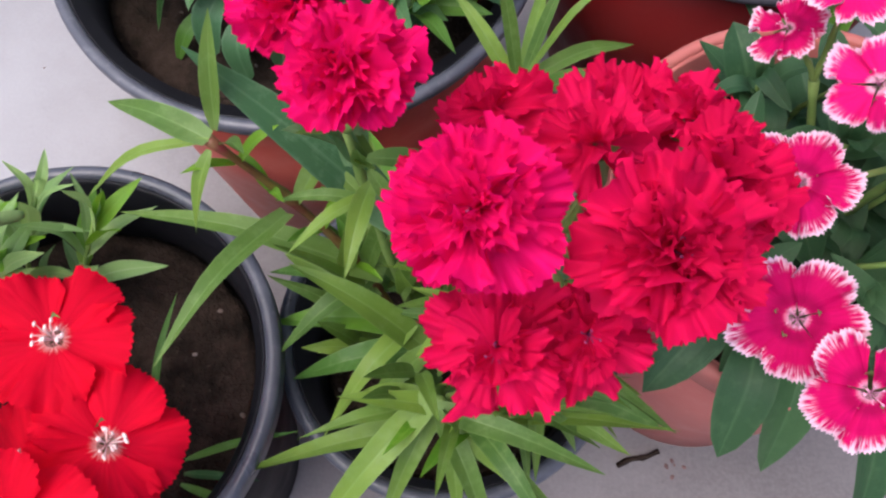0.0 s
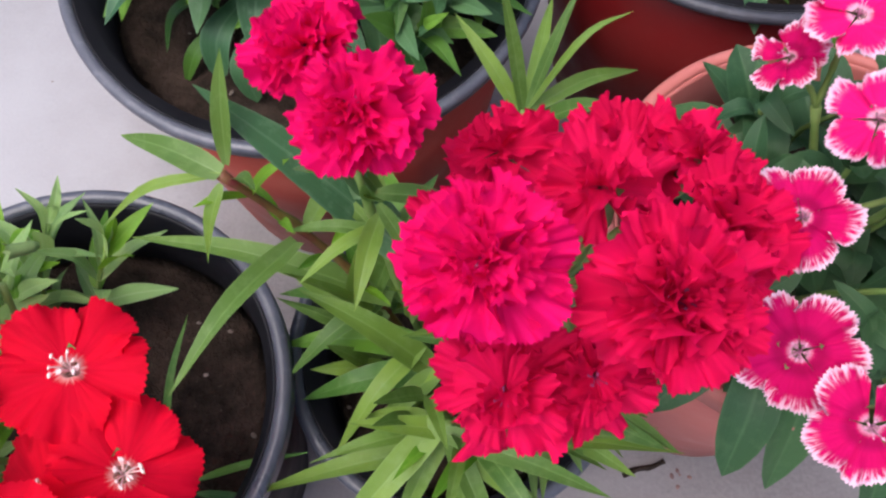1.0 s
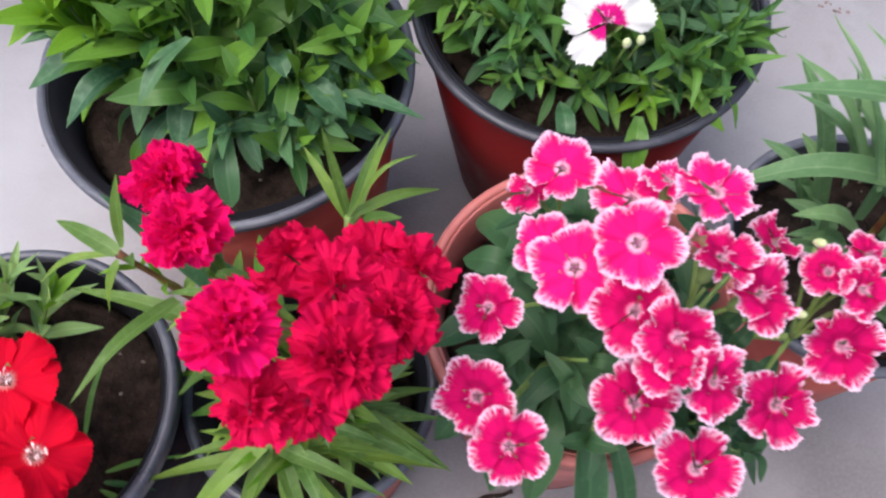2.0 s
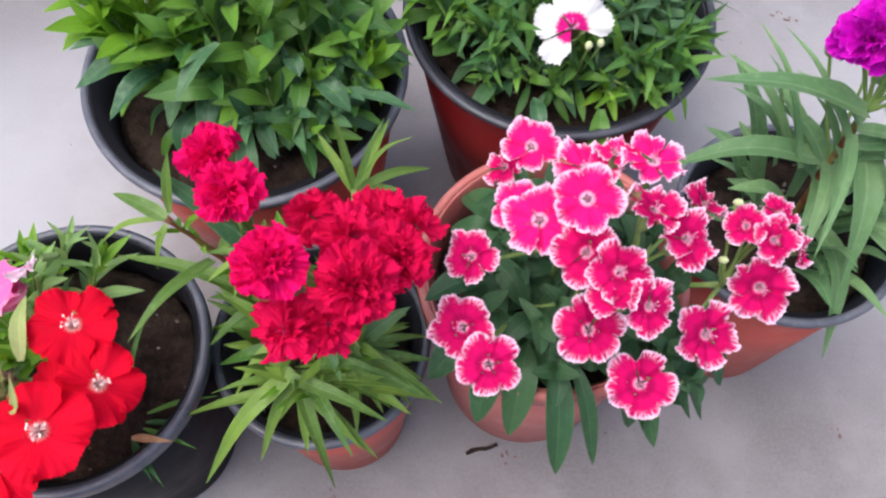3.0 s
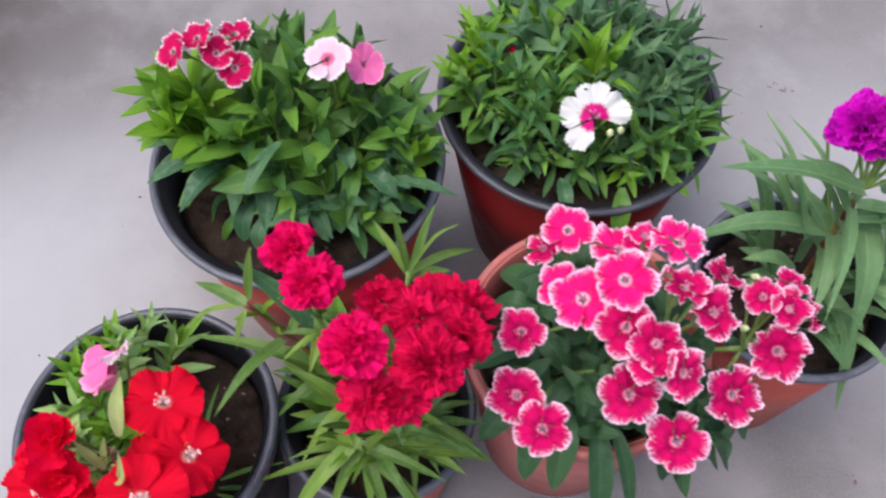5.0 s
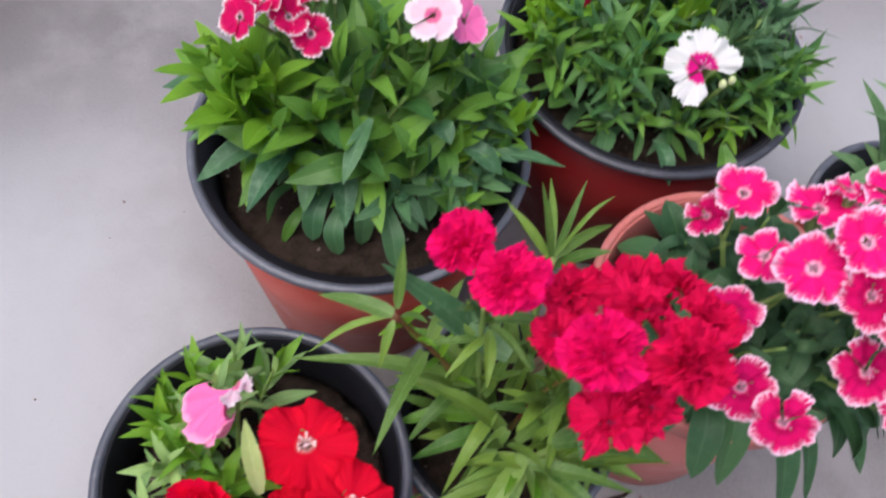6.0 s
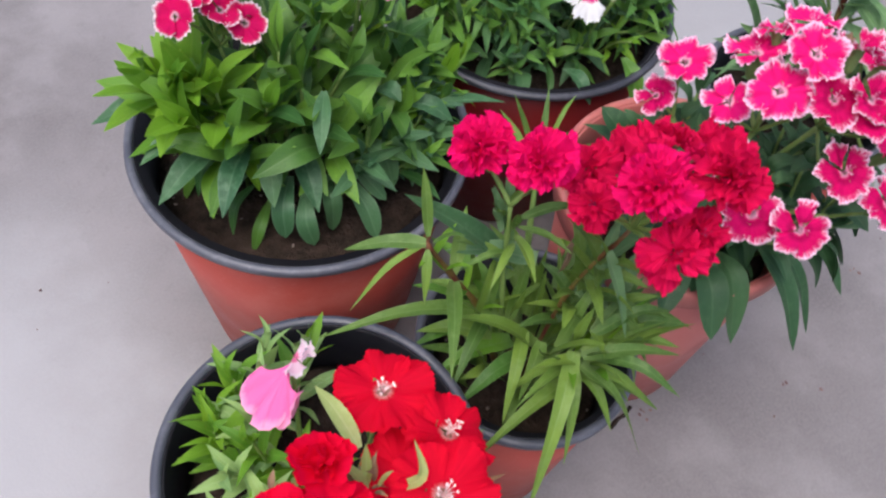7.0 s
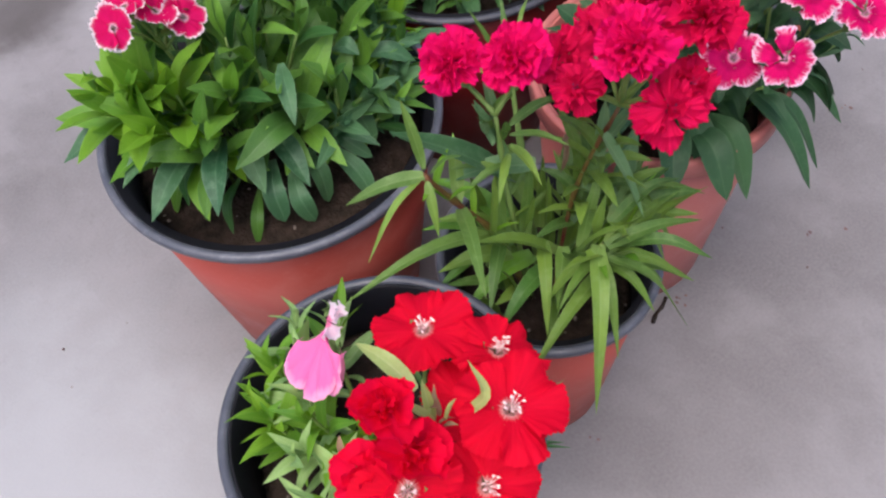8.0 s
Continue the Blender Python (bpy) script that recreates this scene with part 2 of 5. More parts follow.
P_PINK = petal_material("candy_pink_petal", (0.92, 0.22, 0.50), (0.88, 0.15, 0.42), (0.94, 0.40, 0.62), 0.84, through=0.32)
P_WHITE = petal_material("white_petal_with_crimson_eye", (0.90, 0.89, 0.90), (0.84, 0.82, 0.84), None, 0.9, (0.72, 0.010, 0.24), 0.36, jag=0.34, vary=0.1, eye_mix=1.0)
P_MAG = petal_material("magenta_petal", (0.66, 0.002, 0.52), (0.44, 0.001, 0.36), (0.74, 0.030, 0.62), 0.90, through=0.32)


# ---- helpers for meshes ----
def mesh_of(name, bm, material, smooth=True):
    me = bpy.data.meshes.new(name)
    bm.to_mesh(me)
    bm.free()
    me.materials.append(material)
    if smooth:
        me.polygons.foreach_set("use_smooth", [True] * len(me.polygons))
    return me


def place(name, me, parent, m=None, label=""):
    """A mesh as one part under a thing or a part."""
    ob = new(name, me)
    ob.parent = parent
    if m is not None:
        ob.matrix_basis = m
    return tagged(ob, label)


def part(name, bm, material, parent, label="", m=None, smooth=True):
    return place(name, mesh_of(name, bm, material, smooth), parent, m, label)


def lathe(profile, sides=72, wobble=0.0, seed=0):
    """A closed ring of revolution from (radius, height) pairs that form a loop."""
    bm, rnd = bmesh.new(), random.Random(seed)
    ph = [rnd.uniform(0, 6.28) for _ in range(3)]
    rings = []
    for k in range(sides):
        a = 2 * math.pi * k / sides
        w = 1 + wobble * (math.sin(2 * a + ph[0]) + 0.5 * math.sin(3 * a + ph[1]) + 0.3 * math.sin(7 * a + ph[2]))
        rings.append([bm.verts.new((r * w * math.cos(a), r * w * math.sin(a), z)) for r, z in profile])
    n = len(profile)
    for k in range(sides):
        p, q = rings[k], rings[(k + 1) % sides]
        for i in range(n):
            bm.faces.new((p[i], q[i], q[(i + 1) % n], p[(i + 1) % n]))
    return bm


def curve_points(pts, n):
    """n + 1 points along a smooth curve through pts."""
    pts = [Vector(p) for p in pts]
    ext = [2 * pts[0] - pts[1], *pts, 2 * pts[-1] - pts[-2]]
    out = []
    for i in range(n + 1):
        f = i / n * (len(pts) - 1)
        k = min(int(f), len(pts) - 2)
        t = f - k
        a, b, c, d = ext[k:k + 4]
        out.append(0.5 * (2 * b + (c - a) * t + (2 * a - 5 * b + 4 * c - d) * t * t + (3 * b - a - 3 * c + d) * t ** 3))
    return out


def tube(pts, r0, r1, sides=7, n=12, knots=0.0):
    bm = bmesh.new()
    line, rings = curve_points(pts, n), []
    for i, p in enumerate(line):
        t = (line[min(i + 1, n)] - line[max(i - 1, 0)]).normalized()
        s = t.cross(Vector((0.31, 0.2, 0.93))).normalized()
        u = s.cross(t)
        r = r0 + (r1 - r0) * i / n + (knots if knots and i % 4 == 2 else 0)
        rings.append([bm.verts.new(p + r * (math.cos(a) * s + math.sin(a) * u)) for a in (2 * math.pi * k / sides for k in range(sides))])
    for p, q in zip(rings, rings[1:]):
        for k in range(sides):
            bm.faces.new((p[k], p[(k + 1) % sides], q[(k + 1) % sides], q[k]))
    bm.faces.new(rings[0][::-1])
    bm.faces.new(rings[-1])
    return bm


def width_at(s, shape):
    if shape == "strap":                       # long, nearly parallel sides, drawn-out tip
        return min(1.0, 0.62 + 2.2 * s) * (1 - s ** 2.1) ** 0.9
    if shape == "broad":                       # oval, widest past the middle
        return (math.sin(math.pi * min(1, s ** 1.15)) ** 0.72) * 0.96 + 0.05 * (1 - s)
    if shape == "oblong":                      # spatula-like with a blunt end
        return min(1.0, 0.42 + 1.1 * s) * (1 - s ** 5) ** 0.6
    if shape == "blade":                       # narrow foot, widest past the middle, blunt point
        return 0.34 + 0.66 * math.sin(0.5 * math.pi * s / 0.54) ** 1.2 if s < 0.54 else (1 - ((s - 0.54) / 0.46) ** 1.75)
    return math.sin(math.pi * (0.10 + 0.90 * s ** 0.80)) ** 0.9   # lance


def leaf_bm(pts, width, shape="lance", fold=0.34, twist=0.0, wave=0.0, n=9, seed=0):
    bm, rnd = bmesh.new(), random.Random(seed)
    uv = bm.loops.layers.uv.new("UVMap")
    line, rows, ph = curve_points(pts, n), [], rnd.uniform(0, 6.28)
    side0 = None
    for i, p in enumerate(line):
        s = i / n
        t = (line[min(i + 1, n)] - line[max(i - 1, 0)]).normalized()
        side = t.cross(Vector((0, 0, 1)))
        if side.length < 0.25:
            side = side0 if side0 is not None else Vector((1, 0.2, 0))
        side = (side - t * side.dot(t)).normalized()
        if side0 is not None and side.dot(side0) < 0:
            side = -side
        side0 = side
        side = Matrix.Rotation(twist * s, 3, t) @ side
        up = side.cross(t)
        w = 0.5 * width * max(width_at(s, shape), 0.012)
        row = []
        for x in (-1, -0.55, 0, 0.55, 1):
            lift = fold * abs(x) * w + wave * w * math.sin(9 * s + ph + x) * abs(x)
            row.append(bm.verts.new(p + side * x * w + up * lift))
        rows.append(row)
    for i, (p, q) in enumerate(zip(rows, rows[1:])):
        for k in range(4):
            f = bm.faces.new((p[k], p[k + 1], q[k + 1], q[k]))
            for lp, (uu, vv) in zip(f.loops, ((k, i), (k + 1, i), (k + 1, i + 1), (k, i + 1))):
                lp[uv].uv = (uu / 4, vv / n)
    return bm


def leaf_between(parent, base, tip, width, material, arch=0.18, shape="lance", twist=0.0, name="leaf", label="", wave=0.05, seed=0):
    """A leaf from one place to another, arched up by a share of its length, in the world's metres."""
    b, t = Vector(base) - parent.location, Vector(tip) - parent.location
    mid = b.lerp(t, 0.5) + Vector((0, 0, arch * (t - b).length))
    pts = [Vector(), mid - b, t - b]
    return part(name, leaf_bm(pts, width, shape, twist=twist, wave=wave, seed=seed), material, parent, label, Matrix.Translation(b))


def leaf_set(name, material, ratio, shape, count=5, droop=(0.0, 0.35), seed=1):
    """Unit leaves along +Y with their face up, to be shared."""
    rnd, out = random.Random(seed), []
    for k in range(count):
        d = droop[0] + (droop[1] - droop[0]) * k / max(1, count - 1)
        pts = [(0, 0, 0), (rnd.uniform(-0.04, 0.04), 0.5, 0.10 + 0.12 * d), (rnd.uniform(-0.07, 0.07), 1.0 - 0.2 * d, 0.05 - 0.55 * d)]
        out.append(mesh_of(name, leaf_bm(pts, ratio * rnd.uniform(0.85, 1.15), shape, 0.26, rnd.uniform(-0.4, 0.4), 0.07, 10, seed * 31 + k), material))
    return out


def aim(at, way, up=Vector((0, 0, 1)), size=1.0, roll=0.0):
    """A pose whose +Y runs along way and whose +Z leans to up."""
    y = Vector(way).normalized()
    x = y.cross(up)
    x = x.normalized() if x.length > 1e-3 else Vector((1, 0, 0))
    z = x.cross(y)
    m = Matrix((x, y, z)).transposed().to_4x4()
    return Matrix.Translation(at) @ m @ Matrix.Rotation(roll, 4, "Y") @ Matrix.Scale(size, 4)


def shoot(plant, rnd, base, top, leaves, size, pairs=5, flare=(75, 15), start=0.25, stem=STEM, radius=0.0012, spin=None, bulk=None):
    """A leafy shoot: a stem and pairs of leaves, each pair turned a quarter against the last."""
    base, top = Vector(base) - plant.location, Vector(top) - plant.location
    mid = base.lerp(top, 0.5) + Vector((rnd.uniform(-1, 1), rnd.uniform(-1, 1), 0.6)) * 0.12 * (top - base).length
    if bulk is None:
        part("stem", tube([base, mid, top], radius, radius * 0.7, 5, 6), stem, plant)
    line = curve_points([base, mid, top], 20)
    spin = rnd.uniform(0, 6.28) if spin is None else spin
    for k in range(pairs):
        s = start + (1 - start) * k / max(1, pairs - 1)
        p = line[min(20, round(20 * s))]
        axis = (line[min(20, round(20 * s) + 1)] - line[max(0, round(20 * s) - 1)]).normalized()
        e1 = axis.cross(Vector((0.3, 0.9, 0.1))).normalized()
        e2 = axis.cross(e1)
        f = radians(flare[0] + (flare[1] - flare[0]) * (k / max(1, pairs - 1)) ** 1.3)
        grow = (1.0 if k < pairs - 2 else 0.8 if k < pairs - 1 else 0.55) * (0.75 if k == 0 and pairs > 4 else 1.0)
        for h in range(2):
            a = spin + math.pi * h + k * math.pi / 2 + rnd.uniform(-0.4, 0.4)
            out = math.cos(a) * e1 + math.sin(a) * e2
            ff = f + rnd.uniform(-0.2, 0.2)
            way = math.sin(ff) * out + math.cos(ff) * axis
            if way.z < -0.5:
                way.z = -0.5
            m = aim(p, way, axis, size * grow * rnd.uniform(0.8, 1.15), rnd.uniform(-0.35, 0.35))
            if bulk is None:
                place("leaf", rnd.choice(leaves), plant, m)
            else:
                n0 = len(bulk.verts)
                bulk.from_mesh(rnd.choice(leaves))
                bulk.verts.ensure_lookup_table()
                bmesh.ops.transform(bulk, matrix=m, verts=bulk.verts[n0:])


# ---- pots ----
def potted(base, label):
    ob = new("potted_dianthus", None)
    ob.empty_display_size = 0.05
    ob.location = base
    bpy.context.view_layer.update()
    return tagged(ob, label, "potted plant", "potted dianthus on the terrace")


def build_pot(plant, r, h, foot, outside, inside, rim, band, label, soil_drop, seed, rim_label="", lip=0.005):
    """A tapered plastic pot with a wall, a rolled rim, a raised foot and soil in it. r: the rim's outer radius."""
    wall, top = 0.0025, r - lip
    at = lambda z: foot + (top - foot) * z / h
    body = part("pot", lathe([(foot - 0.004, 0.0), (foot, 0.003), (at(h * 0.5), h * 0.5), (at(h - band), h - band + 0.0005), (at(h - band) - wall, h - band + 0.0005),
                              (at(h * 0.5) - wall, h * 0.5), (at(0.008) - wall, 0.008), (0.004, 0.006), (0.004, 0.002), (foot - 0.012, 0.002), (foot - 0.010, 0.0)], 80, 0.002, seed),
                outside, plant, label)
    ri = r - 0.0055
    low = at(h * 0.6) - wall - 0.0005
    neck = at(h - band) - wall - 0.0008
    part("pot_liner", lathe([(ri - 0.0002, h - 0.002), (ri - 0.0004, h - 0.004), (neck, h - band + 0.003), (low, h * 0.6), (low - 0.001, h * 0.6), (neck - 0.001, h - band + 0.003), (ri - 0.0018, h - 0.0035), (ri - 0.0012, h - 0.002)], 80, 0.002, seed), inside, body)
    roll = [(r - 0.0029 + 0.0029 * math.cos(a), h - 0.0026 + 0.0026 * math.sin(a)) for a in (math.pi * k / 8 for k in range(9))]
    part("rim", lathe([(top - 0.0045, h - band), (r - 0.0014, h - band), (r - 0.0002, h - band + 0.0012), *roll, (ri - 0.0026, h - band + 0.002)], 96, 0.002, seed), rim, body, rim_label)
    rs, z0 = at(h - soil_drop) - wall - 0.0018, h - soil_drop
    bm, rnd, rings, n = bmesh.new(), random.Random(seed + 5), [], 44
    for i in range(13):
        q = i / 12
        ring = []
        for k in range(n):
            a = 2 * math.pi * k / n
            p = Vector((q * rs * math.cos(a), q * rs * math.sin(a), 0))
            lump = noise.fractal(p * 55 + Vector((seed, 0, 0)), 1.0, 2.0, 4) * 0.0045 + 0.006 * (1 - q * q)
            ring.append(bm.verts.new((p.x, p.y, z0 + lump)))
        rings.append(ring)
    for p, q in zip(rings, rings[1:]):
        for k in range(n):
            bm.faces.new((p[k], q[k], q[(k + 1) % n], p[(k + 1) % n]))
    bmesh.ops.remove_doubles(bm, verts=bm.verts, dist=1e-6)
    low = bm.verts.new((0, 0, z0 - 0.02))
    for k in range(n):
        bm.faces.new((rings[-1][k], low, rings[-1][(k + 1) % n]))
    part("soil", bm, SOIL, plant, "dark crumbly potting soil")
    bm = bmesh.new()
    for k in range(20):
        a, q = rnd.uniform(0, 6.28), rs * math.sqrt(rnd.uniform(0.05, 0.93))
        s = rnd.uniform(0.0006, 0.0015)
        m = Matrix.Translation((q * math.cos(a), q * math.sin(a), z0 + 0.0035 + 0.005 * (1 - (q / rs) ** 2))) @ Euler((rnd.uniform(0, 6), rnd.uniform(0, 6), 0)).to_matrix().to_4x4() @ Matrix.Diagonal((s, s * rnd.uniform(0.5, 1.5), s * 0.7, 1))
        bmesh.ops.create_icosphere(bm, subdivisions=1, radius=1.0, matrix=m)
    tagged(part("soil_grit", bm, PERLITE, plant, "pale grit scattered on the soil", None, False), kind="stuff")
    return z0


# ---- flowers ----
def petal_mesh(name, material, length, half, teeth, ruffle, cup, seed, claw=0.92, notch=0.07, curl=0.0, lobe=0.15, late=2, fine=1.0):
    """A fan-shaped petal along +X with a toothed outer edge."""
    bm, rnd = bmesh.new(), random.Random(seed)
    uv = bm.loops.layers.uv.new("UVMap")
    nr, na = 11, teeth * 2
    p1, p2 = rnd.uniform(0, 6.28), rnd.uniform(0, 6.28)
    tooth = [rnd.uniform(0.6, 1.4) for _ in range(na + 1)]
    slide = [0.0 if j in (0, na) else rnd.uniform(-0.7, 0.7) / na for j in range(na + 1)]
    p3 = rnd.uniform(0, 6.28)
    rows = []
    for i in range(nr + 1):
        s = i / nr
        row = []
        for j in range(na + 1):
            w = 2 * j / na - 1 + slide[j] * s
            open_ = claw + (1 - claw) * min(1, s / 0.62) ** 1.25
            a = w * half * open_
            edge = 1 - lobe * w ** 2 - 0.13 * w ** 6 + 0.03 * math.sin(3 * w + p1)
            r = length * s * (1 - (1 - edge) * s ** 2)
            if i == nr:
                r -= length * notch * tooth[j] * (j % 2)
            if i == nr - 1:
                r -= length * notch * 0.25 * (1 - j % 2)
            z = length * (cup * s * s - curl * max(0, s - 0.55) ** 2 * 3)
            z += length * ruffle * s ** late * (math.sin(w * 5.2 + p1) + 0.6 * fine * math.sin(w * 11 + p2) * s + 0.45 * fine * math.sin(w * 23 + p3) * s ** 3)
            z += length * 0.03 * (rnd.random() - 0.5) * s
            row.append(bm.verts.new((r * math.cos(a), r * math.sin(a), z + 0.02 * length * w)))
        rows.append(row)
    for i, (p, q) in enumerate(zip(rows, rows[1:])):
        for j in range(na):
            if i == 0:
                if j % 2:
                    continue
            f = bm.faces.new((p[j], q[j], q[j + 1], p[j + 1]))
            for lp, (vv, uu) in zip(f.loops, ((i, j), (i + 1, j), (i + 1, j + 1), (i, j + 1))):
                lp[uv].uv = (uu / na, vv / nr)
    return mesh_of(name, bm, material)


def stamen_bm(size, count, spread, seed, anther=0.07):
    bm, rnd = bmesh.new(), random.Random(seed)
    for k in range(count):
        a, r = 2 * math.pi * k / count + rnd.uniform(-0.3, 0.3), size * spread * rnd.uniform(0.5, 1.0)
        h = size * rnd.uniform(0.25, 0.55)
        tip = Vector((r * math.cos(a), r * math.sin(a), h))
        t = tube([(0, 0, -0.1 * size), tip * 0.5 + Vector((0, 0, 0.1 * size)), tip], size * 0.014, size * 0.010, 4, 4)
        me = bpy.data.meshes.new("tmp")
        t.to_mesh(me)
        t.free()
        bm.from_mesh(me)
        bpy.data.meshes.remove(me)
        bmesh.ops.create_icosphere(bm, subdivisions=1, radius=size * anther * rnd.uniform(0.6, 1.1), matrix=Matrix.Translation(tip) @ Matrix.Diagonal((1.5, 0.8, 0.7, 1)))
    return bm


def calyx_bm(size, length):
    """The green tube under a flower, with five pointed sepals."""
    bm = bmesh.new()
    prof = [(0.10, -1.0), (0.19, -0.8), (0.22, -0.4), (0.24, -0.1)]
    rings = [[bm.verts.new((size * r * math.cos(a), size * r * math.sin(a), length * z)) for a in (2 * math.pi * k / 10 for k in range(10))] for r, z in prof]
    tips = [bm.verts.new((size * 0.34 * math.cos(2 * math.pi * (2 * k + 1) / 10), size * 0.34 * math.sin(2 * math.pi * (2 * k + 1) / 10), length * 0.06)) for k in range(5)]
    for p, q in zip(rings, rings[1:]):
        for k in range(10):
            bm.faces.new((p[k], p[(k + 1) % 10], q[(k + 1) % 10], q[k]))
    for k in range(5):
        bm.faces.new((rings[-1][2 * k], rings[-1][2 * k + 1], tips[k]))
        bm.faces.new((rings[-1][2 * k + 1], rings[-1][(2 * k + 2) % 10], tips[k]))
    bm.faces.new(rings[0][::-1])
    return bm


CALYX_MESH = mesh_of("flower", calyx_bm(1.0, 0.95), CALYX)


def flower_pose(at, face, spin, size):
    z = Vector(face).normalized()
    x = z.orthogonal().normalized()
    x = Matrix.Rotation(spin, 3, z) @ x
    return Matrix.Translation(at) @ Matrix((x, z.cross(x), z)).transposed().to_4x4() @ Matrix.Scale(size, 4)


def single_flower(plant, rnd, at, face, size, petals, stamens, label, lift=(-4, 10), missing=0, name="flower", fold=0.0, gap=None):
    """A five-petalled flower of unit meshes: size is the radius."""
    fl = place(name, CALYX_MESH, plant, flower_pose(Vector(at) - plant.location, face, rnd.uniform(0, 6.28), size), label)
    if gap:
        z = Vector(face).normalized()
        x = (Vector(gap) - z * z.dot(Vector(gap))).normalized()
        fl.matrix_basis = Matrix.Translation(Vector(at) - plant.location) @ Matrix((x, z.cross(x), z)).transposed().to_4x4() @ Matrix.Scale(size, 4)
    for k in range(missing, 5):
        up = rnd.uniform(*lift) + (rnd.uniform(18, 55) if rnd.random() < fold else 0)
        a = 2 * math.pi * k / 5 + rnd.uniform(-0.09, 0.09)
        m = Matrix.Rotation(a, 4, "Z") @ Matrix.Translation((0.03, 0, 0.02 * (k % 2))) @ Matrix.Rotation(-radians(up), 4, "Y") @ Matrix.Rotation(radians(rnd.uniform(-18, 18)), 4, "X") @ Matrix.Diagonal((rnd.uniform(0.92, 1.05), rnd.uniform(0.95, 1.08), 1, 1))
        place("petal", rnd.choice(petals), fl, m)
    if stamens:
        place("flower_center", stamens, fl, Matrix.Rotation(rnd.uniform(0, 6), 4, "Z"))
    return fl


def double_flower(plant, rnd, at, face, size, outer, inner, label, layers=((7, 1.0, 0), (7, 0.93, 15), (6, 0.82, 30), (5, 0.66, 46), (4, 0.48, 66)), name="flower", stamens=None):
    """A carnation-like flower: rings of ruffled petals, steeper and shorter to the middle."""
    fl = place(name, CALYX_MESH, plant, flower_pose(Vector(at) - plant.location, face, rnd.uniform(0, 6.28), size), label)
    for li, (count, scale, tilt) in enumerate(layers):
        for k in range(count):
            a = 2 * math.pi * (k + 0.5 * (li % 2)) / count + rnd.uniform(-0.22, 0.22)
            m = Matrix.Rotation(a, 4, "Z") @ Matrix.Translation((0.02, 0, 0.05 * li)) @ Matrix.Rotation(-radians(tilt + rnd.uniform(-18, 18)), 4, "Y") @ Matrix.Rotation(radians(rnd.uniform(-34, 34)), 4, "X") @ Matrix.Scale(scale * rnd.uniform(0.82, 1.12), 4)
            place("petal", rnd.choice(outer if li < 2 else inner), fl, m)
    if stamens:
        place("flower_center", stamens, fl, Matrix.Translation((0, 0, 0.12)))
    return fl


def flower_stem(plant, root, at, face, size, radius=0.0011, material=STEM, bow=0.25):
    """The stalk from a root place up to the calyx of a flower."""
    end = Vector(at) - Vector(face).normalized() * size * 0.9
    a = Vector(root) - plant.location
    b = end - plant.location
    mid = a.lerp(b, 0.55) + Vector((0, 0, bow * 0.25 * (b - a).length)) - Vector(face).normalized() * 0.12 * (b - a).length
    return part("stem", tube([a, mid, b], radius * 1.2, radius, 6, 10, 0.0003), material, plant)


def variants(name, material, count, half, teeth, ruffle, cup, seed, **more):
    return [petal_mesh(name, material, 1.0, radians(half), teeth, ruffle, cup, seed * 17 + k, **more) for k in range(count)]


STAMENS_WHITE = mesh_of("flower_center", stamen_bm(0.7, 11, 0.30, 3, 0.046), STAMEN)
STAMENS_PURPLE = mesh_of("flower_center", stamen_bm(0.55, 5, 0.30, 8, 0.05), STAMEN_PURPLE)
STAMENS_LILAC = mesh_of("flower_center", stamen_bm(0.7, 6, 0.26, 5, 0.035), STAMEN_LILAC)

# ---- the ground ----
bm = bmesh.new()
bmesh.ops.create_grid(bm, x_segments=2, y_segments=2, size=60.0)
tagged(part("ground", bm, CONCRETE, None, "", None, False), "grey cement terrace floor with pale bloom and darker brown patches", "floor", "", "structure")

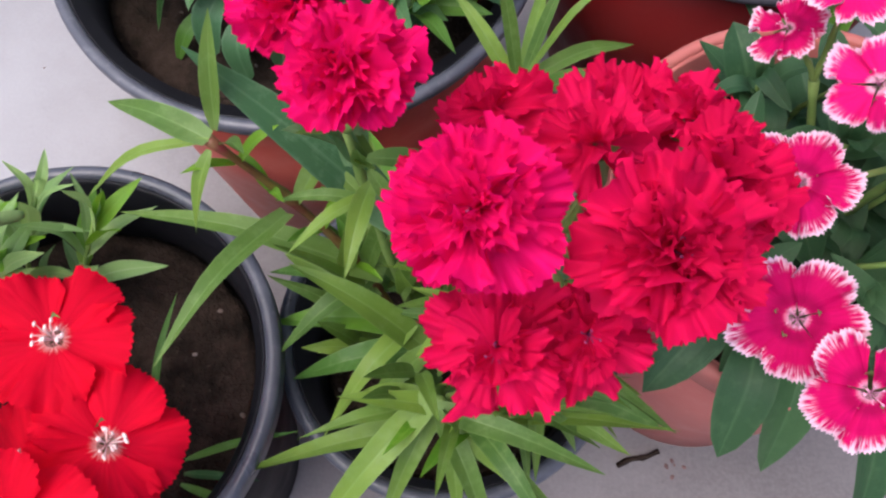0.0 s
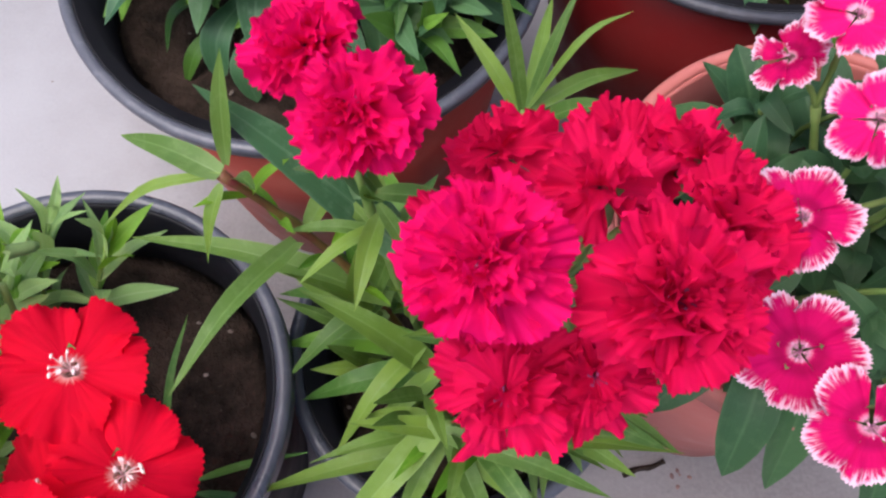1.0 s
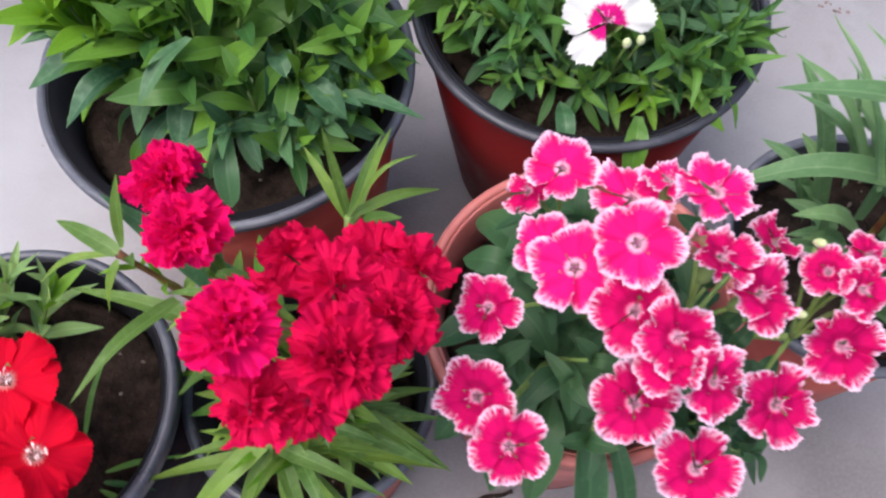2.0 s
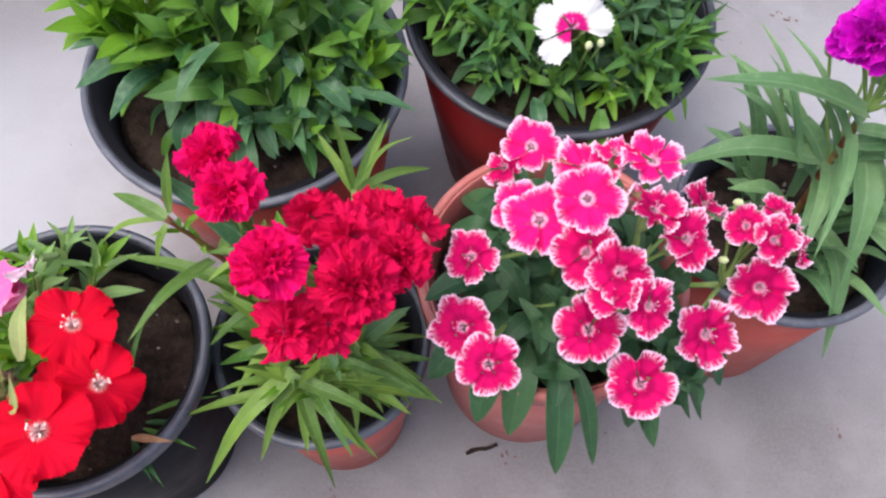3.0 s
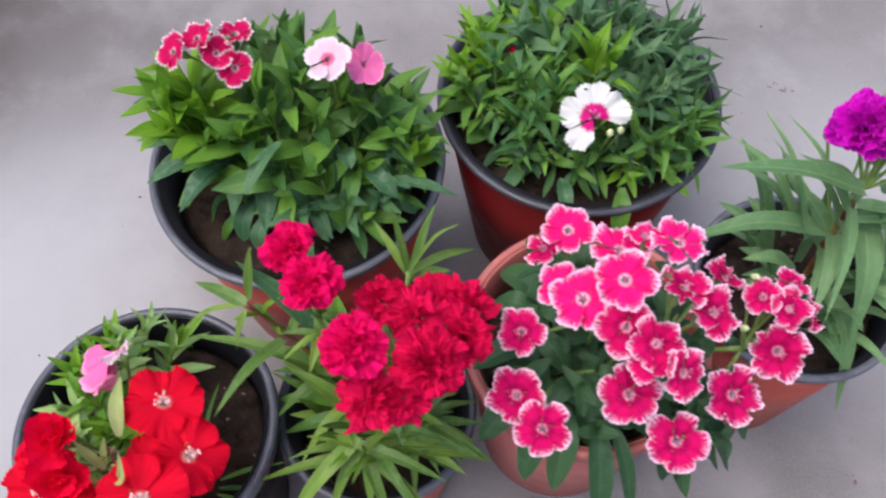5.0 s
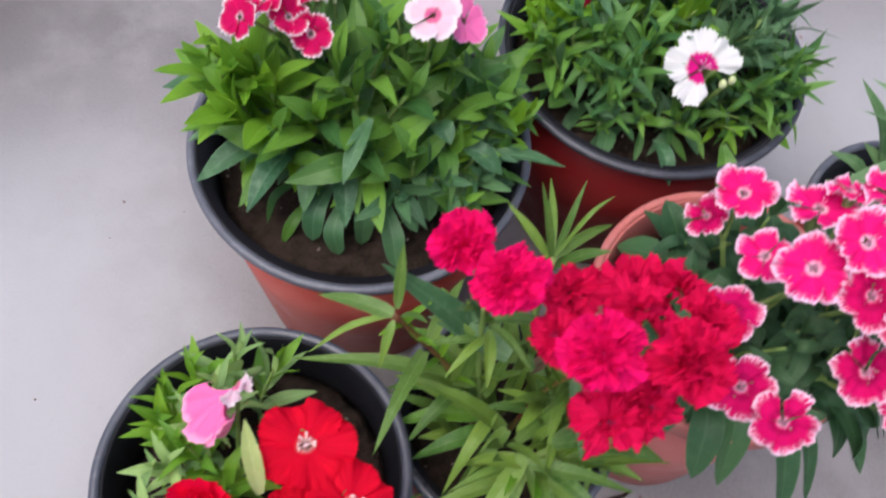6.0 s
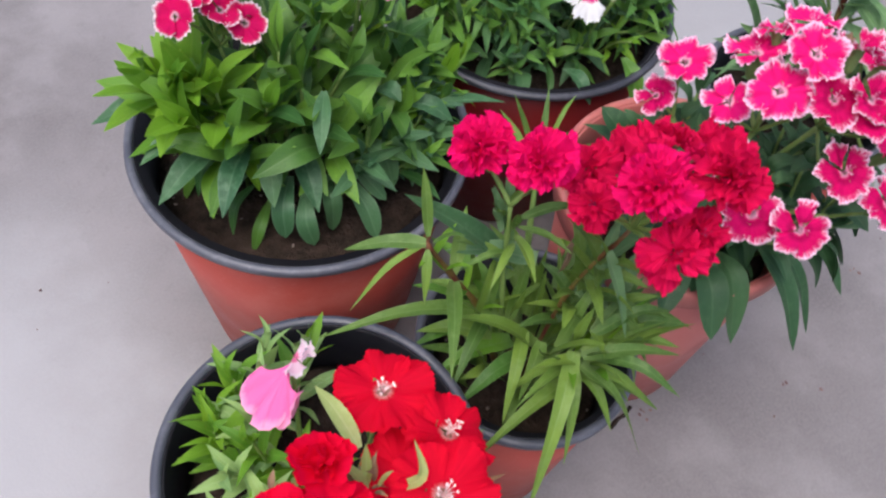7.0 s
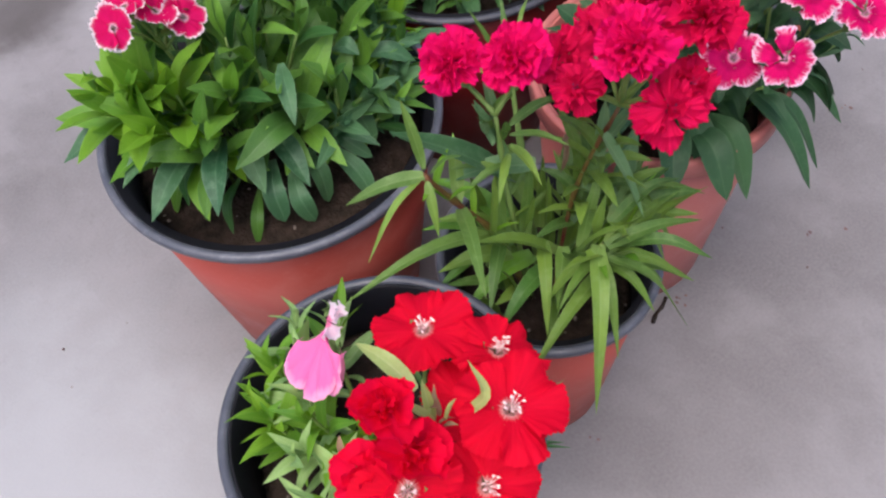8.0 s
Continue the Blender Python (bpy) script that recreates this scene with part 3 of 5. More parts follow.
# ---- pot with scarlet dianthus (black pot) ----
def scarlet_plant():
    rnd = random.Random(11)
    plant = potted((-0.175, 0.133, 0), "black plastic pot of scarlet single dianthus and one faded pink bloom")
    soil = build_pot(plant, 0.0826, 0.201, 0.058, BLACK, BLACK, RIM_DARK, 0.012, "black plastic flower pot", 0.038, 1)
    petals = variants("petal", P_RED, 8, 51, 22, 0.13, 0.05, 1, notch=0.034, curl=0.16, lobe=0.21, late=2.4, fine=0.6)
    root = (-0.175, 0.112, soil)
    blooms = [
        ((-0.145, 0.128, 0.261), (0.05, 0.02, 1), 0.0232),
        ((-0.127, 0.099, 0.258), (0.45, 0.0, 1), 0.0222),
        ((-0.145, 0.072, 0.270), (0.25, -0.20, 1), 0.0242),
        ((-0.197, 0.076, 0.264), (-0.15, -0.35, 1), 0.0238),
        ((-0.170, 0.060, 0.250), (0.15, -0.45, 0.9), 0.0225),
        ((-0.152, 0.094, 0.250), (-0.1, 0.1, 1), 0.0200),
    ]
    for at, face, size in blooms:
        single_flower(plant, rnd, at, face, size, petals, STAMENS_WHITE, "scarlet dianthus bloom with white stamens", (-6, 20))
        flower_stem(plant, (root[0] + rnd.uniform(-0.02, 0.02), root[1] + rnd.uniform(-0.02, 0.02), soil), at, face, size)
    # half-open crimson blooms beside a withered head
    tight = variants("petal", P_HALF, 3, 48, 8, 0.09, 0.25, 2, notch=0.04)
    for at, face, size, lift in (((-0.186, 0.099, 0.288), (-0.15, -0.15, 1), 0.0180, (40, 60)), ((-0.187, 0.084, 0.272), (0.0, -0.35, 1), 0.0180, (24, 46)), ((-0.205, 0.093, 0.264), (-0.5, -0.2, 1), 0.0150, (20, 42))):
        double_flower(plant, rnd, at, face, size, tight, tight, "half-open crimson bloom", ((5, 1.0, lift[0]), (4, 0.84, lift[1]), (3, 0.60, 76)))
        flower_stem(plant, root, at, face, size)
    # faded pink bloom hanging over
    pink = variants("petal", P_PINK, 3, 33, 9, 0.05, -0.22, 3, notch=0.012, claw=0.16, lobe=0.50)
    face = Vector((-0.45, -0.10, 0.85)).normalized()
    fl = place("wilting_flower", CALYX_MESH, plant, flower_pose(Vector((-0.171, 0.165, 0.260)) - plant.location, (-0.6, -0.35, 0.35), 0.6, 0.010), "drooping faded pink bloom")
    inv = fl.matrix_basis.inverted()
    for k, (dx, dy, dz, s, w) in enumerate(((-0.84, -0.46, -0.32, 0.034, 0.1), (-0.90, -0.28, -0.30, 0.032, -0.5), (-0.72, -0.60, -0.36, 0.032, 0.6), (-0.78, -0.50, -0.55, 0.032, 0.0), (-0.74, -0.44, -0.26, 0.033, 0.2))):
        y = Vector((dx, dy, dz)).normalized()
        z = (face - y * face.dot(y)).normalized()
        z = Matrix.Rotation(w, 3, y) @ z
        m = Matrix.Translation(Vector((-0.175, 0.159, 0.262)) - plant.location) @ Matrix((y, z.cross(y), z)).transposed().to_4x4() @ Matrix.Scale(s, 4)
        place("petal", pink[k % 3], fl, inv @ m)
    pale = variants("petal", P_PALE, 2, 30, 6, 0.16, 0.25, 4)
    for k, (dx, dy, dz, s) in enumerate(((0.5, 0.55, 0.45, 0.014), (0.75, -0.2, 0.1, 0.014), (0.2, 0.75, 0.6, 0.011))):
        m = aim(Vector((-0.175, 0.160, 0.264)) - plant.location, Vector((dy, -dx, dz)), Vector((0, 0, 1)), s) @ Matrix.Rotation(radians(90), 4, "Z")
        place("petal", pale[k % 2], fl, inv @ m)
    flower_stem(plant, (-0.18, 0.13, soil), (-0.174, 0.161, 0.257), (0.3, 0.3, 1), 0.01)
    # pale bracts and the withered seed head between the blooms
    leaf_between(plant, (-0.166, 0.108, 0.262), (-0.172, 0.143, 0.263), 0.0085, LEAF_CREAM, 0.16, label="pale green bract")
    curl = [Vector((-0.162, 0.084, 0.268)), Vector((-0.152, 0.079, 0.284)), Vector((-0.151, 0.090, 0.298))]
    part("leaf", leaf_bm([p - curl[0] for p in curl], 0.0050, "lance", 0.34, 0.3, 0.05, 12, 3), LEAF_CREAM, plant, "curled pale green bract", Matrix.Translation(curl[0] - plant.location))
    leaf_between(plant, (-0.170, 0.092, 0.262), (-0.166, 0.102, 0.282), 0.0048, LEAF_CREAM, 0.1)
    leaf_between(plant, (-0.170, 0.090, 0.262), (-0.180, 0.098, 0.288), 0.005, LEAF_CREAM, 0.1)
    for centre, count in (((-0.168, 0.091, 0.264), 13), ((-0.206, 0.108, 0.232), 10)):
        for k in range(count):
            a = 2.4 * k
            b = Vector(centre) + Vector((rnd.gauss(0, 0.004), rnd.gauss(0, 0.004), rnd.gauss(0, 0.003)))
            t = b + Vector((math.cos(a) * 0.007, math.sin(a) * 0.007, rnd.uniform(0.002, 0.013)))
            leaf_between(plant, b, t, rnd.uniform(0.002, 0.0042), LEAF_CREAM if k % 4 == 0 else WITHER, 0.2, "lance", rnd.uniform(-1.5, 1.5), "withered_sepal", seed=k)
    # a shrivelled bloom low among the shoots
    dried = variants("petal", P_DRIED, 3, 22, 4, 0.22, 0.10, 9, notch=0.05, claw=0.5)
    fl = place("withered_flower", CALYX_MESH, plant, flower_pose(Vector((-0.208, 0.104, 0.244)) - plant.location, (0.1, -0.5, 0.7), 0.4, 0.008), "shrivelled pinkish-brown bloom")
    for k in range(6):
        m = Matrix.Rotation(1.05 * k, 4, "Z") @ Matrix.Rotation(-radians(62 + 9 * (k % 3)), 4, "Y") @ Matrix.Rotation(0.5 * (k % 3 - 1), 4, "X") @ Matrix.Scale(1.3 + 0.25 * (k % 2), 4)
        place("petal", dried[k % 3], fl, m)
    flower_stem(plant, (-0.200, 0.118, soil), (-0.208, 0.104, 0.244), (0.1, -0.5, 0.7), 0.008)
    # leafy shoots crowd one half of the pot
    fine = leaf_set("leaf", LEAF_A, 0.22, "lance", 5, (0.0, 0.4), 5)
    lime = leaf_set("leaf", LEAF_LIME, 0.25, "lance", 3, (0.0, 0.3), 6)
    heads = [(-0.200, 0.184, 0.218), (-0.180, 0.192, 0.220), (-0.160, 0.186, 0.214), (-0.218, 0.160, 0.220), (-0.218, 0.136, 0.220), (-0.210, 0.100, 0.218),
             (-0.204, 0.144, 0.226), (-0.190, 0.170, 0.230), (-0.204, 0.084, 0.218), (-0.188, 0.120, 0.224), (-0.206, 0.118, 0.222), (-0.224, 0.112, 0.212), (-0.216, 0.174, 0.214), (-0.196, 0.156, 0.228)]
    for k, top in enumerate(heads):
        b = Vector((-0.200, 0.130, soil)).lerp(Vector((top[0], top[1], soil)), 0.65)
        shoot(plant, rnd, b, top, lime if k % 3 == 0 else fine if k % 3 == 1 else lime[:1] + fine[:3], 0.030, 7, (80, 15), 0.30)
    for k in range(6):
        a = rnd.uniform(-1.0, 1.4)
        b = Vector((-0.150, 0.105, soil + 0.004)) + Vector((math.cos(a), math.sin(a), 0)) * 0.018
        leaf_between(plant, b, b + Vector((math.cos(a), math.sin(a), rnd.uniform(0.2, 0.7))) * rnd.uniform(0.03, 0.05), 0.0032, LEAF_E, 0.12, seed=k)
    leaf_between(plant, (-0.125, 0.085, 0.205), (-0.098, 0.082, 0.214), 0.0045, DRY, 0.12, twist=1.2, label="dry tan leaf")
    return plant


# ---- pot with crimson double dianthus ----
def crimson_plant():
    rnd = random.Random(23)
    plant = potted((-0.033, 0.157, 0), "terracotta plastic pot of crimson double dianthus with narrow yellow-green leaves")
    soil = build_pot(plant, 0.0672, 0.174, 0.046, TERRA, BLACK, RIM_DARK, 0.0065, "terracotta plastic flower pot", 0.046, 2, "black rim")
    bright = variants("petal", P_CRIM, 6, 46, 26, 0.19, 0.05, 5, notch=0.04, lobe=0.16)
    brighti = variants("petal", P_CRIM, 5, 50, 22, 0.24, 0.10, 6, notch=0.045, lobe=0.12)
    deep = variants("petal", P_DEEP, 6, 44, 22, 0.20, 0.03, 7, notch=0.05, lobe=0.18)
    deepi = variants("petal", P_DEEP, 5, 48, 17, 0.25, 0.10, 8, notch=0.05, lobe=0.14)
    fork, fork2, fork3 = (-0.010, 0.140, 0.296), (-0.100, 0.178, 0.286), (-0.060, 0.172, 0.302)
    blooms = [
        ((-0.069, 0.190, 0.328), (-0.35, 0.25, 1), 0.0164, bright, brighti),
        ((-0.055, 0.165, 0.340), (-0.25, -0.15, 1), 0.0162, bright, brighti),
        ((-0.029, 0.124, 0.357), (-0.25, -0.20, 1), 0.0157, bright, brighti),
    ]
    for at, face, size, o, i in blooms:
        double_flower(plant, rnd, at, face, size, o, i, "bright crimson-pink double bloom", stamens=STAMENS_PURPLE)
    blooms2 = [
        ((0.006, 0.118, 0.352), (0.15, -0.30, 1), 0.0176),
        ((0.021, 0.136, 0.340), (0.50, 0.0, 1), 0.0162),
        ((0.010, 0.172, 0.311), (0.15, 0.35, 1), 0.0158),
        ((-0.023, 0.168, 0.316), (-0.25, 0.30, 1), 0.0145),
        ((-0.024, 0.106, 0.331), (-0.25, -0.75, 1), 0.0152),
        ((-0.006, 0.110, 0.329), (0.10, -0.70, 1), 0.0138),
        ((0.026, 0.165, 0.316), (0.55, 0.30, 1), 0.0145),
        ((-0.002, 0.150, 0.333), (-0.1, 0.25, 1), 0.0152),
        ((-0.034, 0.146, 0.320), (-0.65, 0.05, 0.8), 0.0125),
    ]
    full = ((7, 1.0, -2), (6, 0.92, 14), (6, 0.80, 30), (5, 0.62, 48), (4, 0.44, 68))
    loose = ((5, 1.12, -8), (4, 0.90, 20), (4, 0.62, 48))
    for k, (at, face, size) in enumerate(blooms2):
        double_flower(plant, rnd, at, face, size, deep, deepi, "deep crimson double bloom", full if k < 2 else loose, stamens=STAMENS_PURPLE if k in (0, 4, 5, 8) else None)
    for at, face, size, *_ in blooms[:2]:
        flower_stem(plant, fork3, at, face, size)
    for at, face, size, *_ in blooms[2:] + blooms2:
        flower_stem(plant, fork, at, face, size)
    part("stem", tube([Vector(p) - plant.location for p in ((-0.045, 0.158, soil), (-0.062, 0.168, 0.205), (-0.082, 0.176, 0.248), fork2)], 0.0018, 0.0012, 7, 14, 0.0008), STEM_RED, plant, "red-flushed stem with swollen nodes")
    part("stem", tube([Vector(p) - plant.location for p in ((-0.032, 0.152, soil), (-0.024, 0.150, 0.23), fork)], 0.0014, 0.0010, 7, 12, 0.0006), STEM_RED, plant)
    part("stem", tube([Vector(p) - plant.location for p in ((-0.042, 0.160, soil), (-0.054, 0.168, 0.23), fork3)], 0.0016, 0.0011, 7, 12, 0.0005), STEM, plant)
    tuft = (-0.036, 0.117, 0.228)
    part("stem", tube([Vector(p) - plant.location for p in ((-0.036, 0.142, soil), (-0.037, 0.126, 0.20), tuft)], 0.0024, 0.0016, 7, 10, 0.0006), STEM, plant)
    back = (-0.010, 0.214, 0.258)
    part("stem", tube([Vector(p) - plant.location for p in ((-0.028, 0.168, soil), (-0.018, 0.195, 0.21), back)], 0.0022, 0.0014, 7, 10, 0.0006), STEM, plant)
    # leaves on the red-flushed stem: base, tip, width, arch
    on_red = [
        ((-0.100, 0.178, 0.286), (-0.134, 0.196, 0.277), 0.0085, 0.10), ((-0.100, 0.178, 0.286), (-0.142, 0.172, 0.262), 0.0035, 0.20),
        ((-0.098, 0.180, 0.288), (-0.094, 0.198, 0.318), 0.0055, 0.08), ((-0.096, 0.178, 0.284), (-0.086, 0.166, 0.300), 0.0050, 0.15),
        ((-0.100, 0.176, 0.284), (-0.108, 0.160, 0.262), 0.0050, 0.15), ((-0.050, 0.172, 0.246), (-0.104, 0.195, 0.306), 0.0165, 0.05),
        ((-0.056, 0.165, 0.212), (-0.152, 0.189, 0.214), 0.0110, 0.14), ((-0.084, 0.172, 0.250), (-0.115, 0.119, 0.264), 0.0085, 0.14),
        ((-0.082, 0.176, 0.248), (-0.060, 0.205, 0.262), 0.0075, 0.10), ((-0.060, 0.168, 0.205), (-0.095, 0.140, 0.196), 0.0090, 0.14),
    ]
    for k, (b, t, w, arch) in enumerate(on_red):
        leaf_between(plant, b, t, w, LEAF_DB if w > 0.014 else LEAF_B, arch, "strap" if w > 0.008 else "lance", rnd.uniform(-0.5, 0.5), seed=k)
    for n, (x, y, z) in enumerate(((-0.066, 0.169, 0.214), (-0.075, 0.173, 0.234), (-0.088, 0.176, 0.258), (-0.095, 0.178, 0.272))):
        for h in range(2):
            a = 3.14 * h + 1.57 * n + 2.2 + rnd.uniform(-0.3, 0.3)
            long = rnd.uniform(0.010, 0.016)
            leaf_between(plant, (x, y, z), (x + long * math.cos(a), y + long * math.sin(a), z + rnd.uniform(0.008, 0.016)), rnd.uniform(0.0030, 0.0042), LEAF_LIME, 0.14, "lance", rnd.uniform(-0.5, 0.5), seed=200 + 4 * n + h)
    on_tuft = [
        ((-0.109, 0.099, 0.190), 0.0084, 0.12), ((-0.081, 0.106, 0.224), 0.0067, 0.14), ((-0.067, 0.116, 0.240), 0.0071, 0.06), ((0.015, 0.095, 0.224), 0.0071, 0.12),
        ((0.042, 0.110, 0.214), 0.0084, 0.12), ((-0.088, 0.067, 0.178), 0.0091, 0.20), ((-0.058, 0.080, 0.182), 0.0071, 0.20), ((-0.015, 0.067, 0.178), 0.0076, 0.22),
        ((0.008, 0.084, 0.182), 0.0071, 0.20), ((0.036, 0.120, 0.205), 0.0071, 0.18), ((0.000, 0.086, 0.192), 0.0067, 0.20), ((-0.068, 0.128, 0.186), 0.0071, 0.25),
        ((-0.030, 0.082, 0.196), 0.0067, 0.22), ((0.026, 0.126, 0.222), 0.0050, 0.14), ((0.018, 0.112, 0.232), 0.0046, 0.10),
    ]
    for k, (t, w, arch) in enumerate(on_tuft):
        b = Vector(tuft) + Vector((rnd.uniform(-0.003, 0.003), rnd.uniform(-0.003, 0.003), rnd.uniform(-0.022, 0.004)))
        leaf_between(plant, b, t, w * 1.15, LEAF_B, arch, "strap", rnd.uniform(-1.0, 1.0), seed=20 + k)
    for k in range(5):
        a = -0.9 + 0.36 * k + rnd.uniform(-0.15, 0.15)
        b = Vector(tuft) + Vector((0.006 + rnd.uniform(0, 0.012), rnd.uniform(-0.004, 0.012), rnd.uniform(-0.012, 0.002)))
        t = b + Vector((math.cos(a), math.sin(a), 0)) * rnd.uniform(0.035, 0.055) + Vector((0, 0, rnd.uniform(-0.012, 0.022)))
        leaf_between(plant, b, t, rnd.uniform(0.0060, 0.0095), LEAF_B, rnd.uniform(0.08, 0.30), "strap", rnd.uniform(-1.1, 1.1), seed=130 + k)
    # a side tuft, leaning over the rim beside the coral pot
    side = Vector((-0.008, 0.131, 0.233))
    part("stem", tube([Vector(p) - plant.location for p in ((-0.030, 0.150, soil), (-0.016, 0.138, 0.20), side)], 0.0020, 0.0014, 7, 10, 0.0006), STEM, plant)
    on_side = [((0.043, 0.111, 0.205), 0.0090, 0.10), ((0.018, 0.139, 0.236), 0.0060, 0.10), ((0.024, 0.152, 0.246), 0.0120, 0.10), ((0.038, 0.134, 0.212), 0.0080, 0.14), ((0.010, 0.106, 0.198), 0.0085, 0.18), ((0.032, 0.123, 0.208), 0.0075, 0.14),
               ((-0.004, 0.096, 0.196), 0.0080, 0.20), ((0.004, 0.150, 0.262), 0.0060, 0.06), ((0.012, 0.122, 0.246), 0.0065, 0.10), ((-0.012, 0.112, 0.250), 0.0060, 0.10), ((0.026, 0.112, 0.190), 0.0080, 0.22), ((0.036, 0.150, 0.206), 0.0090, 0.18)]
    for k, (t, w, arch) in enumerate(on_side):
        leaf_between(plant, side + Vector((rnd.uniform(-0.003, 0.003), rnd.uniform(-0.003, 0.003), -0.003 * (k % 4))), t, w, LEAF_F if w > 0.011 else LEAF_B, arch, "strap", rnd.uniform(-0.7, 0.7), seed=400 + k)
    # a second tuft and single leaves further up the stems: base, tip, width, arch
    upper = [
        ((-0.016, 0.159, 0.215), (-0.028, 0.161, 0.258), 0.0075, 0.04), ((-0.016, 0.157, 0.215), (-0.013, 0.150, 0.260), 0.0085, 0.05), ((-0.014, 0.155, 0.215), (-0.005, 0.133, 0.242), 0.0080, 0.10),
        ((-0.014, 0.156, 0.214), (0.020, 0.150, 0.236), 0.0080, 0.12), ((-0.070, 0.166, 0.212), (-0.060, 0.172, 0.262), 0.0070, 0.04), ((-0.064, 0.166, 0.206), (-0.046, 0.184, 0.256), 0.0080, 0.06),
        ((-0.050, 0.160, 0.205), (-0.036, 0.172, 0.252), 0.0075, 0.06), ((-0.008, 0.128, 0.216), (0.036, 0.111, 0.215), 0.0105, 0.14), ((-0.012, 0.124, 0.214), (0.026, 0.103, 0.210), 0.0090, 0.14),
        ((-0.046, 0.150, 0.205), (-0.078, 0.113, 0.186), 0.0085, 0.20), ((-0.040, 0.140, 0.205), (-0.064, 0.120, 0.190), 0.0085, 0.20),
        ((-0.060, 0.160, 0.196), (-0.096, 0.182, 0.190), 0.0130, 0.16), ((-0.050, 0.170, 0.196), (-0.078, 0.205, 0.200), 0.0120, 0.18),
        ((-0.030, 0.180, 0.196), (-0.028, 0.222, 0.206), 0.0110, 0.18), ((-0.010, 0.170, 0.196), (0.024, 0.196, 0.208), 0.0105, 0.18),
    ]
    for k, (b, t, w, arch) in enumerate(upper):
        leaf_between(plant, b, t, w, LEAF_B, arch, "strap", rnd.uniform(-0.6, 0.6), seed=240 + k)
    for k in range(20):                        # narrow upright leaves crowded round the stems
        b = Vector((rnd.uniform(-0.072, -0.008), rnd.uniform(0.148, 0.196), rnd.uniform(0.160, 0.205)))
        t = b + Vector((rnd.gauss(0, 0.016), rnd.gauss(0, 0.016), rnd.uniform(0.030, 0.058)))
        leaf_between(plant, b, t, rnd.uniform(0.0055, 0.0085), LEAF_B, rnd.uniform(-0.05, 0.15), "strap", rnd.uniform(-0.9, 0.9), seed=280 + k)
    for b, t, w in (((-0.048, 0.155, 0.188), (-0.100, 0.156, 0.184), 0.0130), ((-0.052, 0.170, 0.190), (-0.102, 0.176, 0.186), 0.0120), ((-0.046, 0.145, 0.186), (-0.092, 0.136, 0.178), 0.0120),
                    ((-0.048, 0.176, 0.200), (-0.064, 0.228, 0.204), 0.0140), ((-0.054, 0.172, 0.196), (-0.084, 0.212, 0.188), 0.0130)):
        leaf_between(plant, b, t, w, LEAF_D, 0.16, "strap", 0.2, seed=270)
    for k in range(10):                        # bracts under the two outer blooms
        b = Vector((-0.060, 0.173, 0.284)) + Vector((rnd.gauss(0, 0.003), rnd.gauss(0, 0.003), rnd.uniform(-0.012, 0.014)))
        t = b + Vector((rnd.gauss(0, 0.011), rnd.gauss(0, 0.011), rnd.uniform(0.008, 0.026)))
        leaf_between(plant, b, t, rnd.uniform(0.0045, 0.0070), LEAF_F if k % 2 else LEAF_B, 0.12, "lance", rnd.uniform(-0.9, 0.9), seed=310 + k)
    leaf_between(plant, (-0.021, 0.139, 0.284), (-0.011, 0.113, 0.232), 0.0085, LEAF_F, 0.08, "strap", 0.2, seed=260)
    leaf_between(plant, (-0.044, 0.160, 0.262), (-0.080, 0.190, 0.252), 0.0130, LEAF_F, 0.10, "strap", -0.2, seed=261)
    for k in range(26):                        # leaf pairs up the stem of the main head
        s = 0.02 + 0.036 * (k // 2)
        b = Vector((-0.024, 0.150, 0.200)).lerp(Vector(fork), s * 1.6)
        a = 1.3 * (k // 2) + math.pi * (k % 2) + rnd.uniform(-0.3, 0.3)
        t = b + Vector((math.cos(a), math.sin(a), 0)) * rnd.uniform(0.016, 0.036) + Vector((0, 0, rnd.uniform(0.008, 0.034)))
        leaf_between(plant, b, t, rnd.uniform(0.0065, 0.0100), LEAF_F if k % 5 == 0 else LEAF_B, rnd.uniform(0.05, 0.20), "strap", rnd.uniform(-0.7, 0.7), seed=340 + k)
    for k in range(14):                        # upright yellow-green blades in the front tuft
        b = Vector(tuft) + Vector((rnd.uniform(-0.012, 0.022), rnd.uniform(-0.004, 0.016), rnd.uniform(-0.030, -0.012)))
        a = rnd.uniform(-2.6, 1.2)
        t = b + Vector((math.cos(a), math.sin(a), 0)) * rnd.uniform(0.012, 0.034) + Vector((0, 0, rnd.uniform(0.026, 0.046)))
        leaf_between(plant, b, t, rnd.uniform(0.0055, 0.0080), LEAF_LIME if k % 3 == 0 else LEAF_B, rnd.uniform(0.05, 0.16), "strap", rnd.uniform(-0.8, 0.8), seed=370 + k)
    on_back = [((0.031, 0.237, 0.247), 0.0058, 0.14), ((-0.033, 0.243, 0.272), 0.0056, 0.06), ((0.004, 0.275, 0.240), 0.0055, 0.10), ((0.006, 0.240, 0.292), 0.0040, 0.08),
               ((-0.020, 0.236, 0.300), 0.0048, 0.06), ((0.016, 0.206, 0.276), 0.0074, 0.12), ((0.022, 0.234, 0.284), 0.0026, 0.30)]
    for k, (t, w, arch) in enumerate(on_back):
        leaf_between(plant, Vector(back) + Vector((0, 0, -0.006 * (k % 3))), t, w, LEAF_B, arch, "lance", rnd.uniform(-0.5, 0.5), seed=40 + k)
